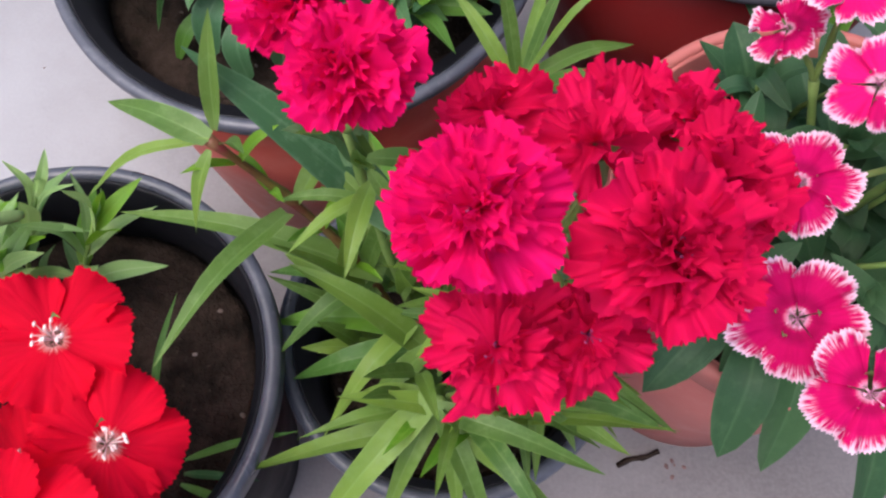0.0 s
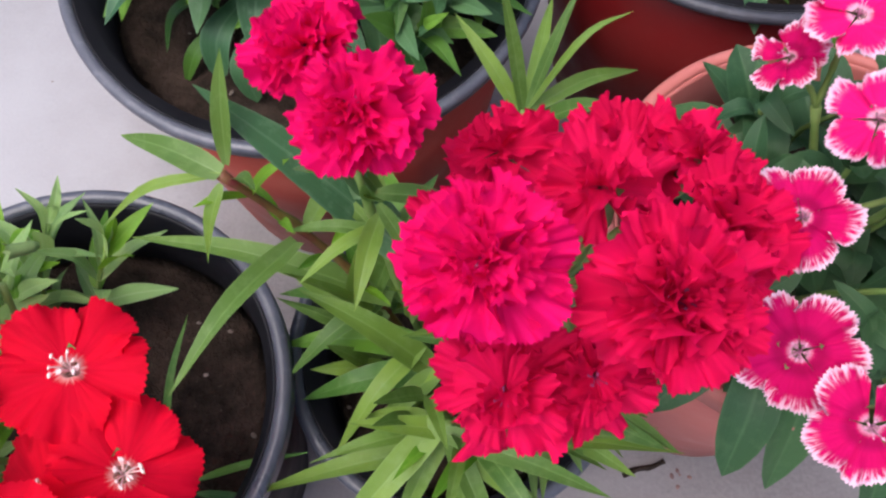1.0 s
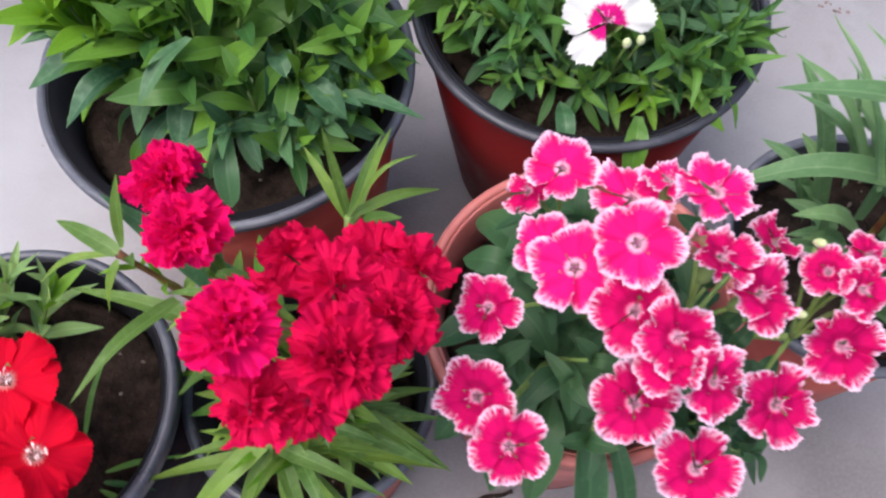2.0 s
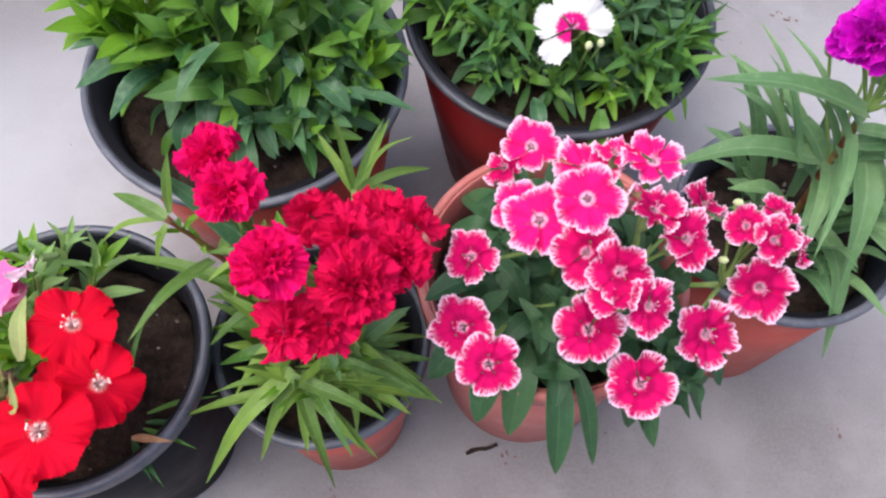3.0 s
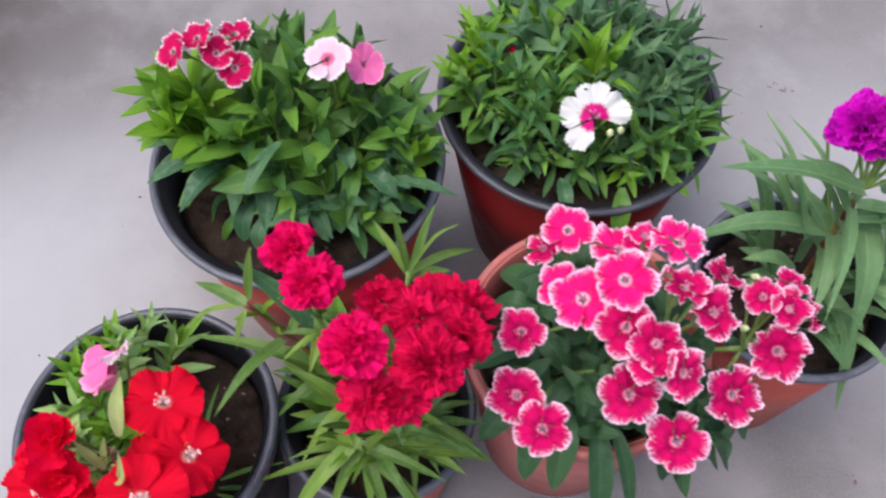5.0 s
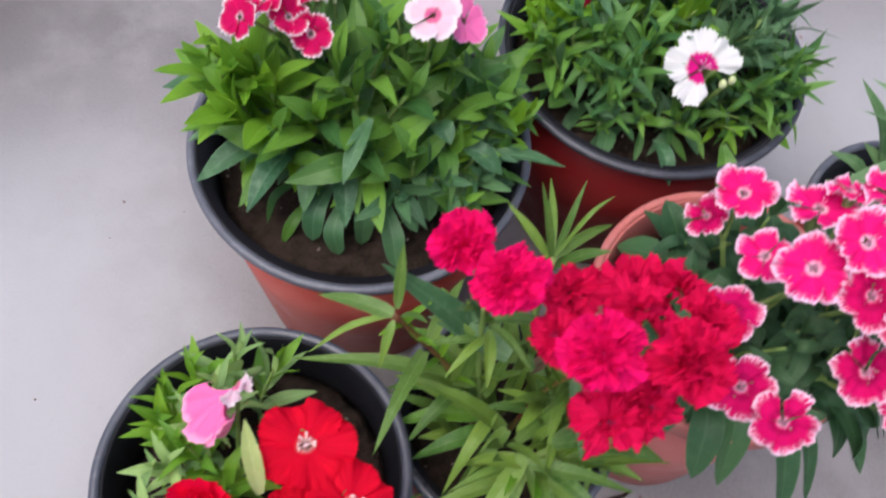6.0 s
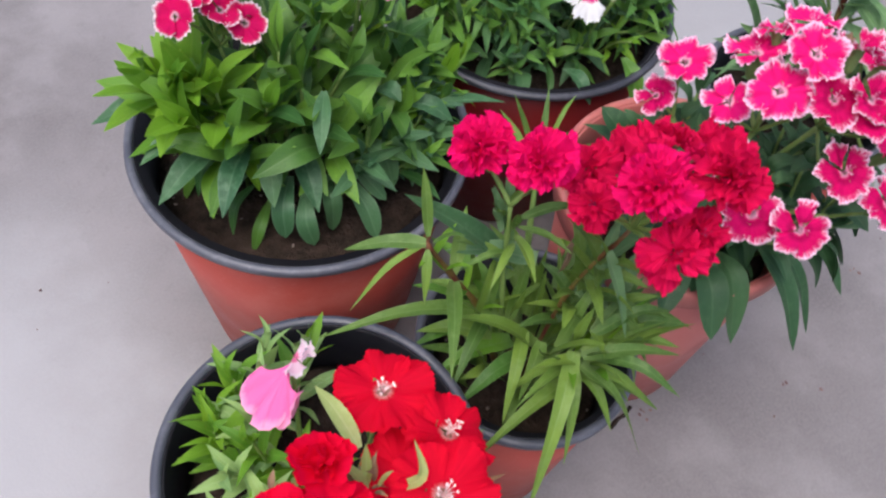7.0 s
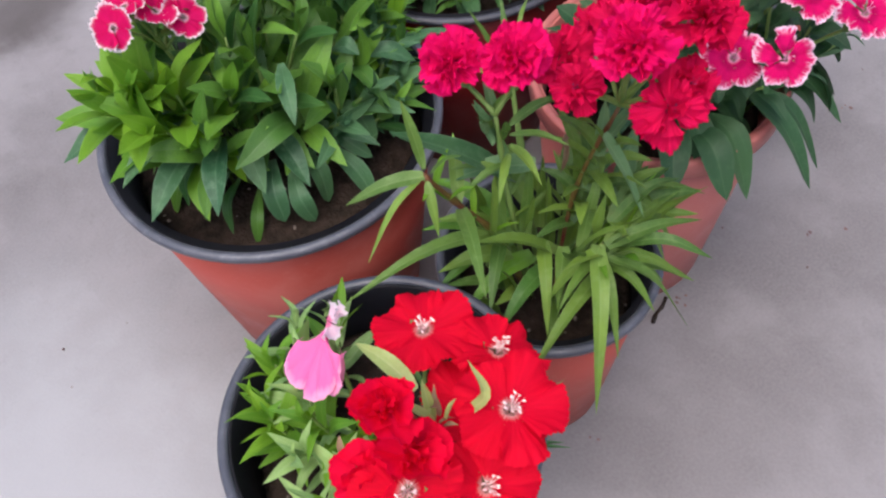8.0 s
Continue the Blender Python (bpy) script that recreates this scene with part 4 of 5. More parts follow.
    # crowded narrow leaves low in the pot
    for k in range(14):
        a = rnd.uniform(0, 6.28)
        q = rnd.uniform(0.004, 0.040)
        b = Vector((-0.033 + q * math.cos(a), 0.152 + q * math.sin(a), soil + rnd.uniform(0.0, 0.03)))
        out = Vector((math.cos(a), math.sin(a), 0))
        t = b + out * rnd.uniform(0.02, 0.048) + Vector((0, 0, rnd.uniform(0.006, 0.045)))
        leaf_between(plant, b, t, rnd.uniform(0.0075, 0.0115), LEAF_B, rnd.uniform(0.08, 0.32), "strap", rnd.uniform(-0.9, 0.9), seed=60 + k)
    leaf_between(plant, (-0.040, 0.142, 0.196), (-0.086, 0.162, 0.232), 0.0115, LEAF_B, 0.14, "strap", 0.2, seed=90)
    for k in range(9):
        a = 0.7 * k + 0.3
        b = Vector((-0.055, 0.168, 0.238 + 0.007 * k))
        t = b + Vector((math.cos(a) * 0.030, math.sin(a) * 0.030, rnd.uniform(-0.004, 0.020)))
        leaf_between(plant, b, t, rnd.uniform(0.004, 0.007), LEAF_B, 0.15, "lance", rnd.uniform(-0.6, 0.6), seed=100 + k)
    leaf_between(plant, (-0.030, 0.155, 0.250), (-0.036, 0.150, 0.288), 0.0095, WITHER, 0.1, "lance", 0.8, label="dark withered leaf")
    narrow = leaf_set("leaf", LEAF_B, 0.17, "strap", 4, (0.1, 0.7), 9)
    for top, size in (((-0.012, 0.135, 0.222), 0.040),):
        shoot(plant, rnd, (top[0] * 0.6 - 0.012, top[1] * 0.6 + 0.062, soil), top, narrow, size, 5, (85, 25), 0.35, STEM, 0.0015)
    return plant


# ---- pot with pink dianthus edged in white (plain terracotta-coloured pot) ----
def picotee_plant():
    rnd = random.Random(37)
    plant = potted((0.106, 0.200, 0), "coral terracotta plastic pot of pink dianthus with white fringed edges")
    soil = build_pot(plant, 0.0828, 0.199, 0.062, CORAL, CORAL, CORAL, 0.016, "coral terracotta plastic flower pot", 0.038, 3)
    pic = variants("petal", P_PICOTEE, 8, 42, 22, 0.13, 0.06, 11, notch=0.05, lobe=0.26, fine=0.7)
    rose = variants("petal", P_ROSE, 8, 42, 22, 0.13, 0.06, 12, notch=0.05, lobe=0.26, fine=0.7)
    # blooms: place, radius and the way each faces
    high = [
        ((0.083, 0.222, 0.297), 0.0158, (-0.2, 0.0, 1)), ((0.102, 0.166, 0.345), 0.0162, (-0.05, -0.2, 1)), ((0.083, 0.162, 0.331), 0.0170, (-0.3, -0.25, 1)), ((0.075, 0.180, 0.310), 0.0134, (-0.5, -0.1, 0.9)),
        ((0.136, 0.196, 0.329), 0.0160, (0.15, 0.25, 1)), ((0.108, 0.200, 0.314), 0.0168, (0.0, 0.15, 1)), ((0.120, 0.203, 0.324), 0.0118, (0.1, 0.5, 0.8)),
    ]
    low = [
        ((0.168, 0.191, 0.299), 0.0135, (0.5, 0.2, 0.9)), ((0.132, 0.164, 0.341), 0.0140, (0.25, 0.35, 0.9)), ((0.147, 0.154, 0.333), 0.0152, (0.45, -0.1, 0.9)), ((0.103, 0.146, 0.333), 0.0160, (-0.1, -0.45, 0.9)),
        ((0.116, 0.136, 0.337), 0.0145, (0.1, -0.35, 0.8)), ((0.114, 0.127, 0.332), 0.0130, (-0.35, 0.15, 0.9)), ((0.129, 0.123, 0.331), 0.0142, (0.55, -0.35, 0.8)), ((0.108, 0.122, 0.302), 0.0170, (-0.1, -0.5, 0.9)),
        ((0.196, 0.155, 0.283), 0.0178, (0.15, -0.55, 0.8)), ((0.185, 0.177, 0.305), 0.0112, (-0.3, -0.2, 0.9)), ((0.198, 0.171, 0.303), 0.0122, (0.2, -0.4, 0.8)), ((0.203, 0.186, 0.302), 0.0105, (0.3, 0.2, 0.9)), ((0.216, 0.174, 0.288), 0.0110, (0.8, -0.1, 0.6)),
        ((0.134, 0.103, 0.284), 0.0168, (0.05, -0.35, 1)), ((0.168, 0.130, 0.281), 0.0168, (0.25, -0.45, 0.9)), ((0.054, 0.156, 0.303), 0.0140, (-0.35, -0.2, 1)), ((0.051, 0.123, 0.296), 0.0160, (-0.3, -0.3, 1)),
        ((0.063, 0.104, 0.300), 0.0150, (-0.30, -0.40, 1)), ((0.071, 0.222, 0.276), 0.0125, (-0.6, 0.1, 0.8)),
    ]
    nodes = [(0.098, 0.172, 0.285), (0.135, 0.160, 0.285), (0.065, 0.130, 0.260), (0.185, 0.165, 0.262), (0.135, 0.125, 0.245), (0.085, 0.215, 0.258)]
    for n in nodes:
        part("stem", tube([Vector(p) - plant.location for p in ((0.108 + (n[0] - 0.108) * 0.4, 0.195 + (n[1] - 0.195) * 0.4, soil), ((n[0] + 0.108) / 2, (n[1] + 0.195) / 2, 0.215), n)], 0.0020, 0.0014, 6, 10, 0.0005), STEM, plant)
    for petals, group, label, lift in ((rose, high, "bright rose bloom with white fringed edge", (-2, 14)), (pic, low, "crimson-pink bloom with white fringed edge", (-4, 12))):
        for at, size, face in group:
            face = (Vector(face).normalized() + Vector((rnd.uniform(-0.12, 0.12), rnd.uniform(-0.12, 0.12), 0))).normalized()
            size *= 1.04
            single_flower(plant, rnd, at, face, size, petals, STAMENS_LILAC, label, lift, fold=0.04 if group is low else 0.0)
            near = min(nodes, key=lambda n: (Vector(n) - Vector(at)).length)
            flower_stem(plant, near, at, face, size, 0.0009)
    for at in ((0.174, 0.161, 0.300), (0.180, 0.186, 0.312)):
        bm = bmesh.new()
        bmesh.ops.create_icosphere(bm, subdivisions=2, radius=0.0018, matrix=Matrix.Diagonal((1, 1, 1.9, 1)))
        part("bud", bm, BUD, plant, "small whitish bud", Matrix.Translation(Vector(at) - plant.location) @ Euler((0.5, 0.4, 0)).to_matrix().to_4x4())
        flower_stem(plant, min(nodes, key=lambda n: (Vector(n) - Vector(at)).length), at, (0, 0, 1), 0.005, 0.0007)
    # spent brown calyx in the middle of the head
    part("spent_calyx", calyx_bm(0.010, 0.014), WITHER, plant, "spent green-brown calyx", Matrix.Translation(Vector((0.122, 0.166, 0.350)) - plant.location))
    # broad leaves: hanging over the rim, then a dense clump
    over = [
        ((0.075, 0.220, 0.205), (0.052, 0.252, 0.192), 0.022, 0.20), ((0.104, 0.138, 0.222), (0.108, 0.080, 0.179), 0.0165, 0.18), ((0.112, 0.138, 0.220), (0.131, 0.088, 0.170), 0.0100, 0.22),
        ((0.160, 0.160, 0.200), (0.199, 0.120, 0.160), 0.0135, 0.25), ((0.140, 0.150, 0.205), (0.165, 0.098, 0.178), 0.015, 0.22), ((0.090, 0.150, 0.205), (0.082, 0.103, 0.170), 0.019, 0.28),
        ((0.075, 0.150, 0.205), (0.062, 0.106, 0.185), 0.019, 0.28), ((0.072, 0.165, 0.205), (0.034, 0.126, 0.200), 0.020, 0.22), ((0.170, 0.175, 0.200), (0.208, 0.148, 0.190), 0.017, 0.22),
        ((0.150, 0.150, 0.205), (0.190, 0.118, 0.168), 0.0125, 0.25), ((0.070, 0.190, 0.205), (0.030, 0.168, 0.215), 0.018, 0.18), ((0.085, 0.230, 0.200), (0.075, 0.262, 0.226), 0.020, 0.12),
    ]
    for k, (b, t, w, arch) in enumerate(over):
        leaf_between(plant, b, t, w, LEAF_C, arch, "broad", rnd.uniform(-0.4, 0.4), seed=k)
    broad = leaf_set("leaf", LEAF_C, 0.38, "broad", 5, (0.1, 0.8), 13)
    for k in range(17):
        a, q = k * 2.4, 0.055 * math.sqrt((k + 0.5) / 17)
        top = (0.110 + q * 1.05 * math.cos(a), 0.185 + q * 1.15 * math.sin(a), 0.232 + 0.028 * (1 - q / 0.055) + rnd.uniform(-0.008, 0.008))
        shoot(plant, rnd, (0.105 + 0.7 * q * math.cos(a), 0.198 + 0.7 * q * math.sin(a), soil), top, broad, 0.040, 4, (85, 35), 0.35, STEM, 0.0014)
    for top in ((0.157, 0.136, 0.238), (0.172, 0.124, 0.222), (0.176, 0.146, 0.238), (0.158, 0.160, 0.256), (0.172, 0.178, 0.246), (0.150, 0.186, 0.262), (0.128, 0.150, 0.262), (0.098, 0.150, 0.262)):
        shoot(plant, rnd, (0.105 + 0.6 * (top[0] - 0.105), 0.195 + 0.6 * (top[1] - 0.195), soil), top, broad, 0.038, 4, (85, 30), 0.4, STEM, 0.0014)
    return plant


# ---- pot with a dense leafy dianthus and two small flower heads ----
def leafy_plant():
    rnd = random.Random(41)
    plant = potted((-0.100, 0.340, 0), "terracotta pot with black rim, dense green dianthus, small pink blooms")
    soil = build_pot(plant, 0.110, 0.200, 0.078, TERRA, BLACK, RIM, 0.0065, "terracotta plastic flower pot", 0.034, 4, "worn black rim", 0.0065)
    leaves = leaf_set("leaf", LEAF_D, 0.235, "blade", 7, (0.0, 0.40), 21)
    blue = leaf_set("leaf", LEAF_DB, 0.31, "oblong", 5, (0.1, 0.7), 22)
    lime = leaf_set("leaf", LEAF_LIME, 0.27, "blade", 4, (0.0, 0.3), 23)
    pale = leaf_set("leaf", LEAF_DB, 0.24, "blade", 3, (0.0, 0.4), 24)
    centre = Vector((-0.098, 0.348, soil))
    heads = [
        (-0.172, 0.332, 0.262), (-0.160, 0.344, 0.264), (-0.140, 0.372, 0.262), (-0.118, 0.352, 0.272), (-0.128, 0.318, 0.252), (-0.104, 0.325, 0.262), (-0.092, 0.358, 0.276),
        (-0.108, 0.386, 0.260), (-0.074, 0.384, 0.258), (-0.066, 0.352, 0.270), (-0.076, 0.322, 0.262), (-0.052, 0.328, 0.252), (-0.044, 0.360, 0.254), (-0.100, 0.298, 0.238),
        (-0.074, 0.296, 0.236), (-0.128, 0.396, 0.244), (-0.096, 0.408, 0.242), (-0.150, 0.310, 0.238), (-0.036, 0.338, 0.240), (-0.048, 0.305, 0.232), (-0.058, 0.395, 0.244), (-0.181, 0.344, 0.258), (-0.168, 0.322, 0.250), (-0.060, 0.286, 0.228), (-0.036, 0.300, 0.226), (-0.028, 0.322, 0.230), (-0.084, 0.280, 0.226), (-0.090, 0.338, 0.282), (-0.060, 0.338, 0.270), (-0.112, 0.336, 0.274), (-0.022, 0.350, 0.228), (-0.176, 0.356, 0.262), (-0.166, 0.338, 0.268), (-0.152, 0.330, 0.262),
    ]
    for k, top in enumerate(heads):
        b = centre.lerp(Vector((top[0], top[1], soil)), 0.62)
        kind = lime if k in (0, 1, 21, 22, 31, 32, 33) else pale if k > 22 and k < 27 else leaves + lime[:1] if k % 3 == 1 else leaves
        shoot(plant, rnd, b, top, kind, 0.056 if kind is lime else 0.042 if k > 22 and k < 27 else 0.058 if k < 14 else 0.052, 5, (72, 10), 0.34, STEM, 0.0014)
    for top, kind, size in (((-0.012, 0.317, 0.240), lime, 0.042), ((-0.022, 0.304, 0.224), leaves, 0.042), ((-0.034, 0.290, 0.220), pale, 0.042), ((-0.014, 0.336, 0.232), leaves, 0.044), ((-0.048, 0.278, 0.216), leaves, 0.040), ((-0.024, 0.326, 0.244), leaves, 0.046), ((-0.020, 0.366, 0.228), leaves, 0.044)):
        shoot(plant, rnd, centre.lerp(Vector((top[0], top[1], soil)), 0.70), top, kind, size, 5, (72, 12), 0.40, STEM, 0.0013)
    # low broad leaves round the foot of the clump
    for k in range(30):
        a = -2.9 + 5.8 * k / 29 - 1.2
        q = rnd.uniform(0.034, 0.062)
        b = Vector((-0.096 + q * math.cos(a), 0.348 + 0.95 * q * math.sin(a), soil + rnd.uniform(0.015, 0.045)))
        way = Vector((math.cos(a), math.sin(a), rnd.uniform(-0.75, -0.1)))
        m = aim(b - plant.location, way, Vector((0, 0, 1)), rnd.uniform(0.036, 0.050), rnd.uniform(-0.4, 0.4))
        place("leaf", rnd.choice(blue + leaves[4:]), plant, m)
    marked = [((-0.098, 0.305, 0.266), (-0.117, 0.266, 0.262), 0.0100, 0.14), ((-0.150, 0.352, 0.232), (-0.219, 0.366, 0.228), 0.0165, 0.16), ((-0.150, 0.338, 0.232), (-0.203, 0.322, 0.232), 0.0155, 0.12),
              ((-0.148, 0.330, 0.222), (-0.201, 0.304, 0.216), 0.0150, 0.14), ((-0.140, 0.322, 0.222), (-0.172, 0.278, 0.220), 0.0150, 0.18), ((-0.128, 0.322, 0.215), (-0.140, 0.284, 0.205), 0.0150, 0.20),
              ((-0.060, 0.318, 0.240), (-0.052, 0.298, 0.246), 0.0130, 0.25), ((-0.045, 0.325, 0.232), (-0.008, 0.312, 0.228), 0.0110, 0.18), ((-0.112, 0.318, 0.212), (-0.116, 0.274, 0.200), 0.0150, 0.20),
              ((-0.040, 0.302, 0.226), (0.020, 0.291, 0.224), 0.0100, 0.12), ((-0.046, 0.306, 0.236), (-0.021, 0.286, 0.228), 0.0140, 0.16)]
    for k, (b, t, w, arch) in enumerate(marked):
        leaf_between(plant, b, t, w, LEAF_DB, arch, "blade", rnd.uniform(-0.3, 0.3), seed=k)
    red = variants("petal", P_REDWHITE, 4, 42, 7, 0.08, 0.12, 25, notch=0.08)
    node = (-0.140, 0.356, 0.270)
    for at, face, size in (((-0.163, 0.345, 0.308), (-0.55, -0.35, 0.8), 0.0112), ((-0.150, 0.358, 0.306), (-0.3, 0.0, 1), 0.0112), ((-0.128, 0.367, 0.300), (0.15, 0.2, 1), 0.0108),
                           ((-0.138, 0.350, 0.300), (0.3, -0.3, 0.9), 0.0105), ((-0.127, 0.345, 0.292), (0.25, -0.5, 0.9), 0.0112)):
        size *= 1.2
        single_flower(plant, rnd, at, face, size, red, None, "small red bloom with white edge", (0, 18))
        flower_stem(plant, node, at, face, size, 0.0008)
    part("stem", tube([Vector(p) - plant.location for p in ((-0.118, 0.352, soil), (-0.130, 0.358, 0.22), node)], 0.0016, 0.0012, 6, 8), STEM, plant)
    pale = variants("petal", P_PALE, 4, 42, 7, 0.05, 0.06, 26, notch=0.05)
    pink = variants("petal", P_PINK, 4, 42, 7, 0.07, 0.10, 27, notch=0.05)
    single_flower(plant, rnd, (-0.063, 0.334, 0.314), (-0.1, -0.25, 1), 0.0158, pale, None, "pale pink bloom with darker eye", (-2, 8))
    single_flower(plant, rnd, (-0.043, 0.345, 0.296), (0.42, -0.35, 0.8), 0.0145, pink, None, "candy pink bloom", (-2, 14))
    flower_stem(plant, (-0.070, 0.348, soil), (-0.063, 0.334, 0.314), (-0.1, -0.25, 1), 0.0142, 0.0011)
    flower_stem(plant, (-0.066, 0.346, soil), (-0.043, 0.345, 0.296), (0.42, -0.35, 0.8), 0.0145, 0.0011)
    for at in ((-0.150, 0.342, 0.258), (-0.138, 0.338, 0.262), (-0.112, 0.376, 0.284), (-0.085, 0.342, 0.282), (-0.072, 0.300, 0.240), (-0.166, 0.318, 0.235)):
        bm = bmesh.new()
        bmesh.ops.create_icosphere(bm, subdivisions=2, radius=0.0014, matrix=Matrix.Diagonal((1, 1, 1.6, 1)))
        part("bud", bm, BUD, plant, "tiny pale bud", Matrix.Translation(Vector(at) - plant.location))
        flower_stem(plant, (at[0] * 0.8 - 0.02, at[1] * 0.8 + 0.068, 0.215), at, (0, 0, 1), 0.003, 0.0007)
    return plant


# ---- pot with the white bloom ----
def white_plant():
    rnd = random.Random(53)
    plant = potted((0.114, 0.406, 0), "dark red pot with black rim, fine-leaved dianthus, one white bloom")
    soil = build_pot(plant, 0.1115, 0.196, 0.078, DARKRED, BLACK, RIM_BLACK, 0.0050, "dark red plastic flower pot", 0.032, 5, "worn black rim", 0.0050)
    fine, lime = leaf_set("leaf", LEAF_E, 0.165, "lance", 6, (0.0, 0.45), 31), leaf_set("leaf", LEAF_LIME, 0.21, "lance", 4, (0.0, 0.3), 36)
    grey, broad = leaf_set("leaf", LEAF_G, 0.135, "lance", 5, (0.0, 0.5), 37), leaf_set("leaf", LEAF_D, 0.22, "blade", 4, (0.0, 0.5), 32)
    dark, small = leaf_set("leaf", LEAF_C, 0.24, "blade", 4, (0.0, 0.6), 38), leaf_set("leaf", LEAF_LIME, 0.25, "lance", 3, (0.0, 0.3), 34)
    # rosettes: place of the tip, leaf kind, leaf length, shoots in the clump
    # most front rosettes take darker leaf kinds, their shade put into the colour
    clumps = [
        ((0.024, 0.402, 0.232), lime, 0.040, 2), ((0.036, 0.414, 0.236), lime, 0.042, 2), ((0.028, 0.380, 0.226), broad, 0.042, 2), ((0.046, 0.398, 0.236), fine, 0.042, 2), ((0.048, 0.366, 0.222), broad, 0.030, 2),
        ((0.062, 0.382, 0.238), fine, 0.042, 2), ((0.075, 0.354, 0.238), fine, 0.036, 2), ((0.066, 0.346, 0.216), fine, 0.036, 1), ((0.088, 0.372, 0.240), fine, 0.044, 2), ((0.040, 0.436, 0.228), lime, 0.040, 2),
        ((0.066, 0.424, 0.244), grey, 0.052, 2), ((0.078, 0.446, 0.238), lime, 0.046, 1), ((0.096, 0.404, 0.246), broad, 0.042, 2), ((0.118, 0.398, 0.252), lime, 0.044, 2), ((0.106, 0.432, 0.246), grey, 0.056, 3),
        ((0.134, 0.438, 0.240), grey, 0.056, 3), ((0.088, 0.470, 0.228), grey, 0.052, 2), ((0.120, 0.472, 0.226), grey, 0.054, 2), ((0.152, 0.462, 0.226), grey, 0.056, 2), ((0.146, 0.402, 0.242), grey, 0.050, 3),
        ((0.172, 0.388, 0.238), grey, 0.050, 3), ((0.184, 0.434, 0.226), grey, 0.058, 3), ((0.184, 0.358, 0.226), fine, 0.044, 3), ((0.196, 0.364, 0.220), fine, 0.042, 2), ((0.164, 0.344, 0.222), fine, 0.040, 2),
        ((0.150, 0.366, 0.234), grey, 0.046, 2), ((0.128, 0.360, 0.226), broad, 0.036, 2), ((0.108, 0.328, 0.208), broad, 0.026, 1), ((0.120, 0.338, 0.212), broad, 0.028, 1), ((0.145, 0.320, 0.208), small, 0.024, 1),
        ((0.156, 0.328, 0.208), broad, 0.026, 1), ((0.084, 0.336, 0.206), broad, 0.026, 1), ((0.058, 0.338, 0.196), broad, 0.022, 1), ((0.176, 0.330, 0.204), broad, 0.030, 1), ((0.190, 0.402, 0.228), grey, 0.050, 2), ((0.060, 0.460, 0.224), fine, 0.044, 2),
    ]
    for top, kind, size, count in clumps:
        for h in range(count):
            tip = Vector(top) + Vector((rnd.gauss(0, 0.006) * h, rnd.gauss(0, 0.006) * h, -0.007 * h))
            foot = (0.114 + 0.68 * (tip.x - 0.114), 0.406 + 0.68 * (tip.y - 0.406), soil)
            shoot(plant, rnd, foot, tip, kind, size * rnd.uniform(0.9, 1.1), 5 if size > 0.03 else 4, (75, 12), 0.38, STEM, 0.0012)
    # low leaves under the clumps, shade of the gaps put into darker green
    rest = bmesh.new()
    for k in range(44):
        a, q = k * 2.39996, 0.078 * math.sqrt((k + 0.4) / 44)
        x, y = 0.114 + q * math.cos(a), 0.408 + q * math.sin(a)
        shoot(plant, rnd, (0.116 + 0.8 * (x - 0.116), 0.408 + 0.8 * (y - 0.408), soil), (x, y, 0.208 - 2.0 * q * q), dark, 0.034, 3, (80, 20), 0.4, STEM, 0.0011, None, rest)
    tagged(part("foliage", rest, LEAF_C, plant, "low leaves coloured darker for the shade in the clump"), kind="stuff")
    white = variants("petal", P_WHITE, 4, 37, 12, 0.10, 0.03, 33, notch=0.05, lobe=0.20)
    at, face = (0.114, 0.343, 0.246), (-0.05, -0.35, 1)
    single_flower(plant, rnd, at, face, 0.0268, white, STAMENS_LILAC, "white bloom with crimson eye", (-4, 6), 1, gap=(0.75, -1, 0))
    flower_stem(plant, (0.112, 0.372, soil), at, face, 0.0285)
    leaf_between(plant, (0.140, 0.318, 0.196), (0.137, 0.284, 0.168), 0.0140, LEAF_D, 0.22, "blade")
    leaf_between(plant, (0.096, 0.330, 0.190), (0.100, 0.296, 0.184), 0.0115, LEAF_DB, 0.25, "broad")
    leaf_between(plant, (0.070, 0.345, 0.184), (0.056, 0.318, 0.190), 0.0120, LEAF_C, 0.15, "broad")
    leaf_between(plant, (0.044, 0.366, 0.192), (0.026, 0.354, 0.200), 0.0135, LEAF_D, 0.20, "broad")
    bm = bmesh.new()
    bmesh.ops.create_icosphere(bm, subdivisions=2, radius=0.0032, matrix=Matrix.Diagonal((1, 1, 2.2, 1)))
    part("bud", bm, P_DEEP, plant, "red bud about to open", Matrix.Translation(Vector((0.060, 0.420, 0.226)) - plant.location))
    flower_stem(plant, (0.062, 0.418, soil), (0.060, 0.420, 0.224), (0, 0, 1), 0.006)
    for at in ((0.124, 0.330, 0.246), (0.132, 0.334, 0.244)):
        bm = bmesh.new()
        bmesh.ops.create_icosphere(bm, subdivisions=2, radius=0.0024, matrix=Matrix.Diagonal((1, 1, 1.5, 1)))
        part("bud", bm, BUD, plant, "tiny pale bud", Matrix.Translation(Vector(at) - plant.location))
        flower_stem(plant, (0.122, 0.36, soil), at, (0, 0, 1), 0.004, 0.0007)
    return plant


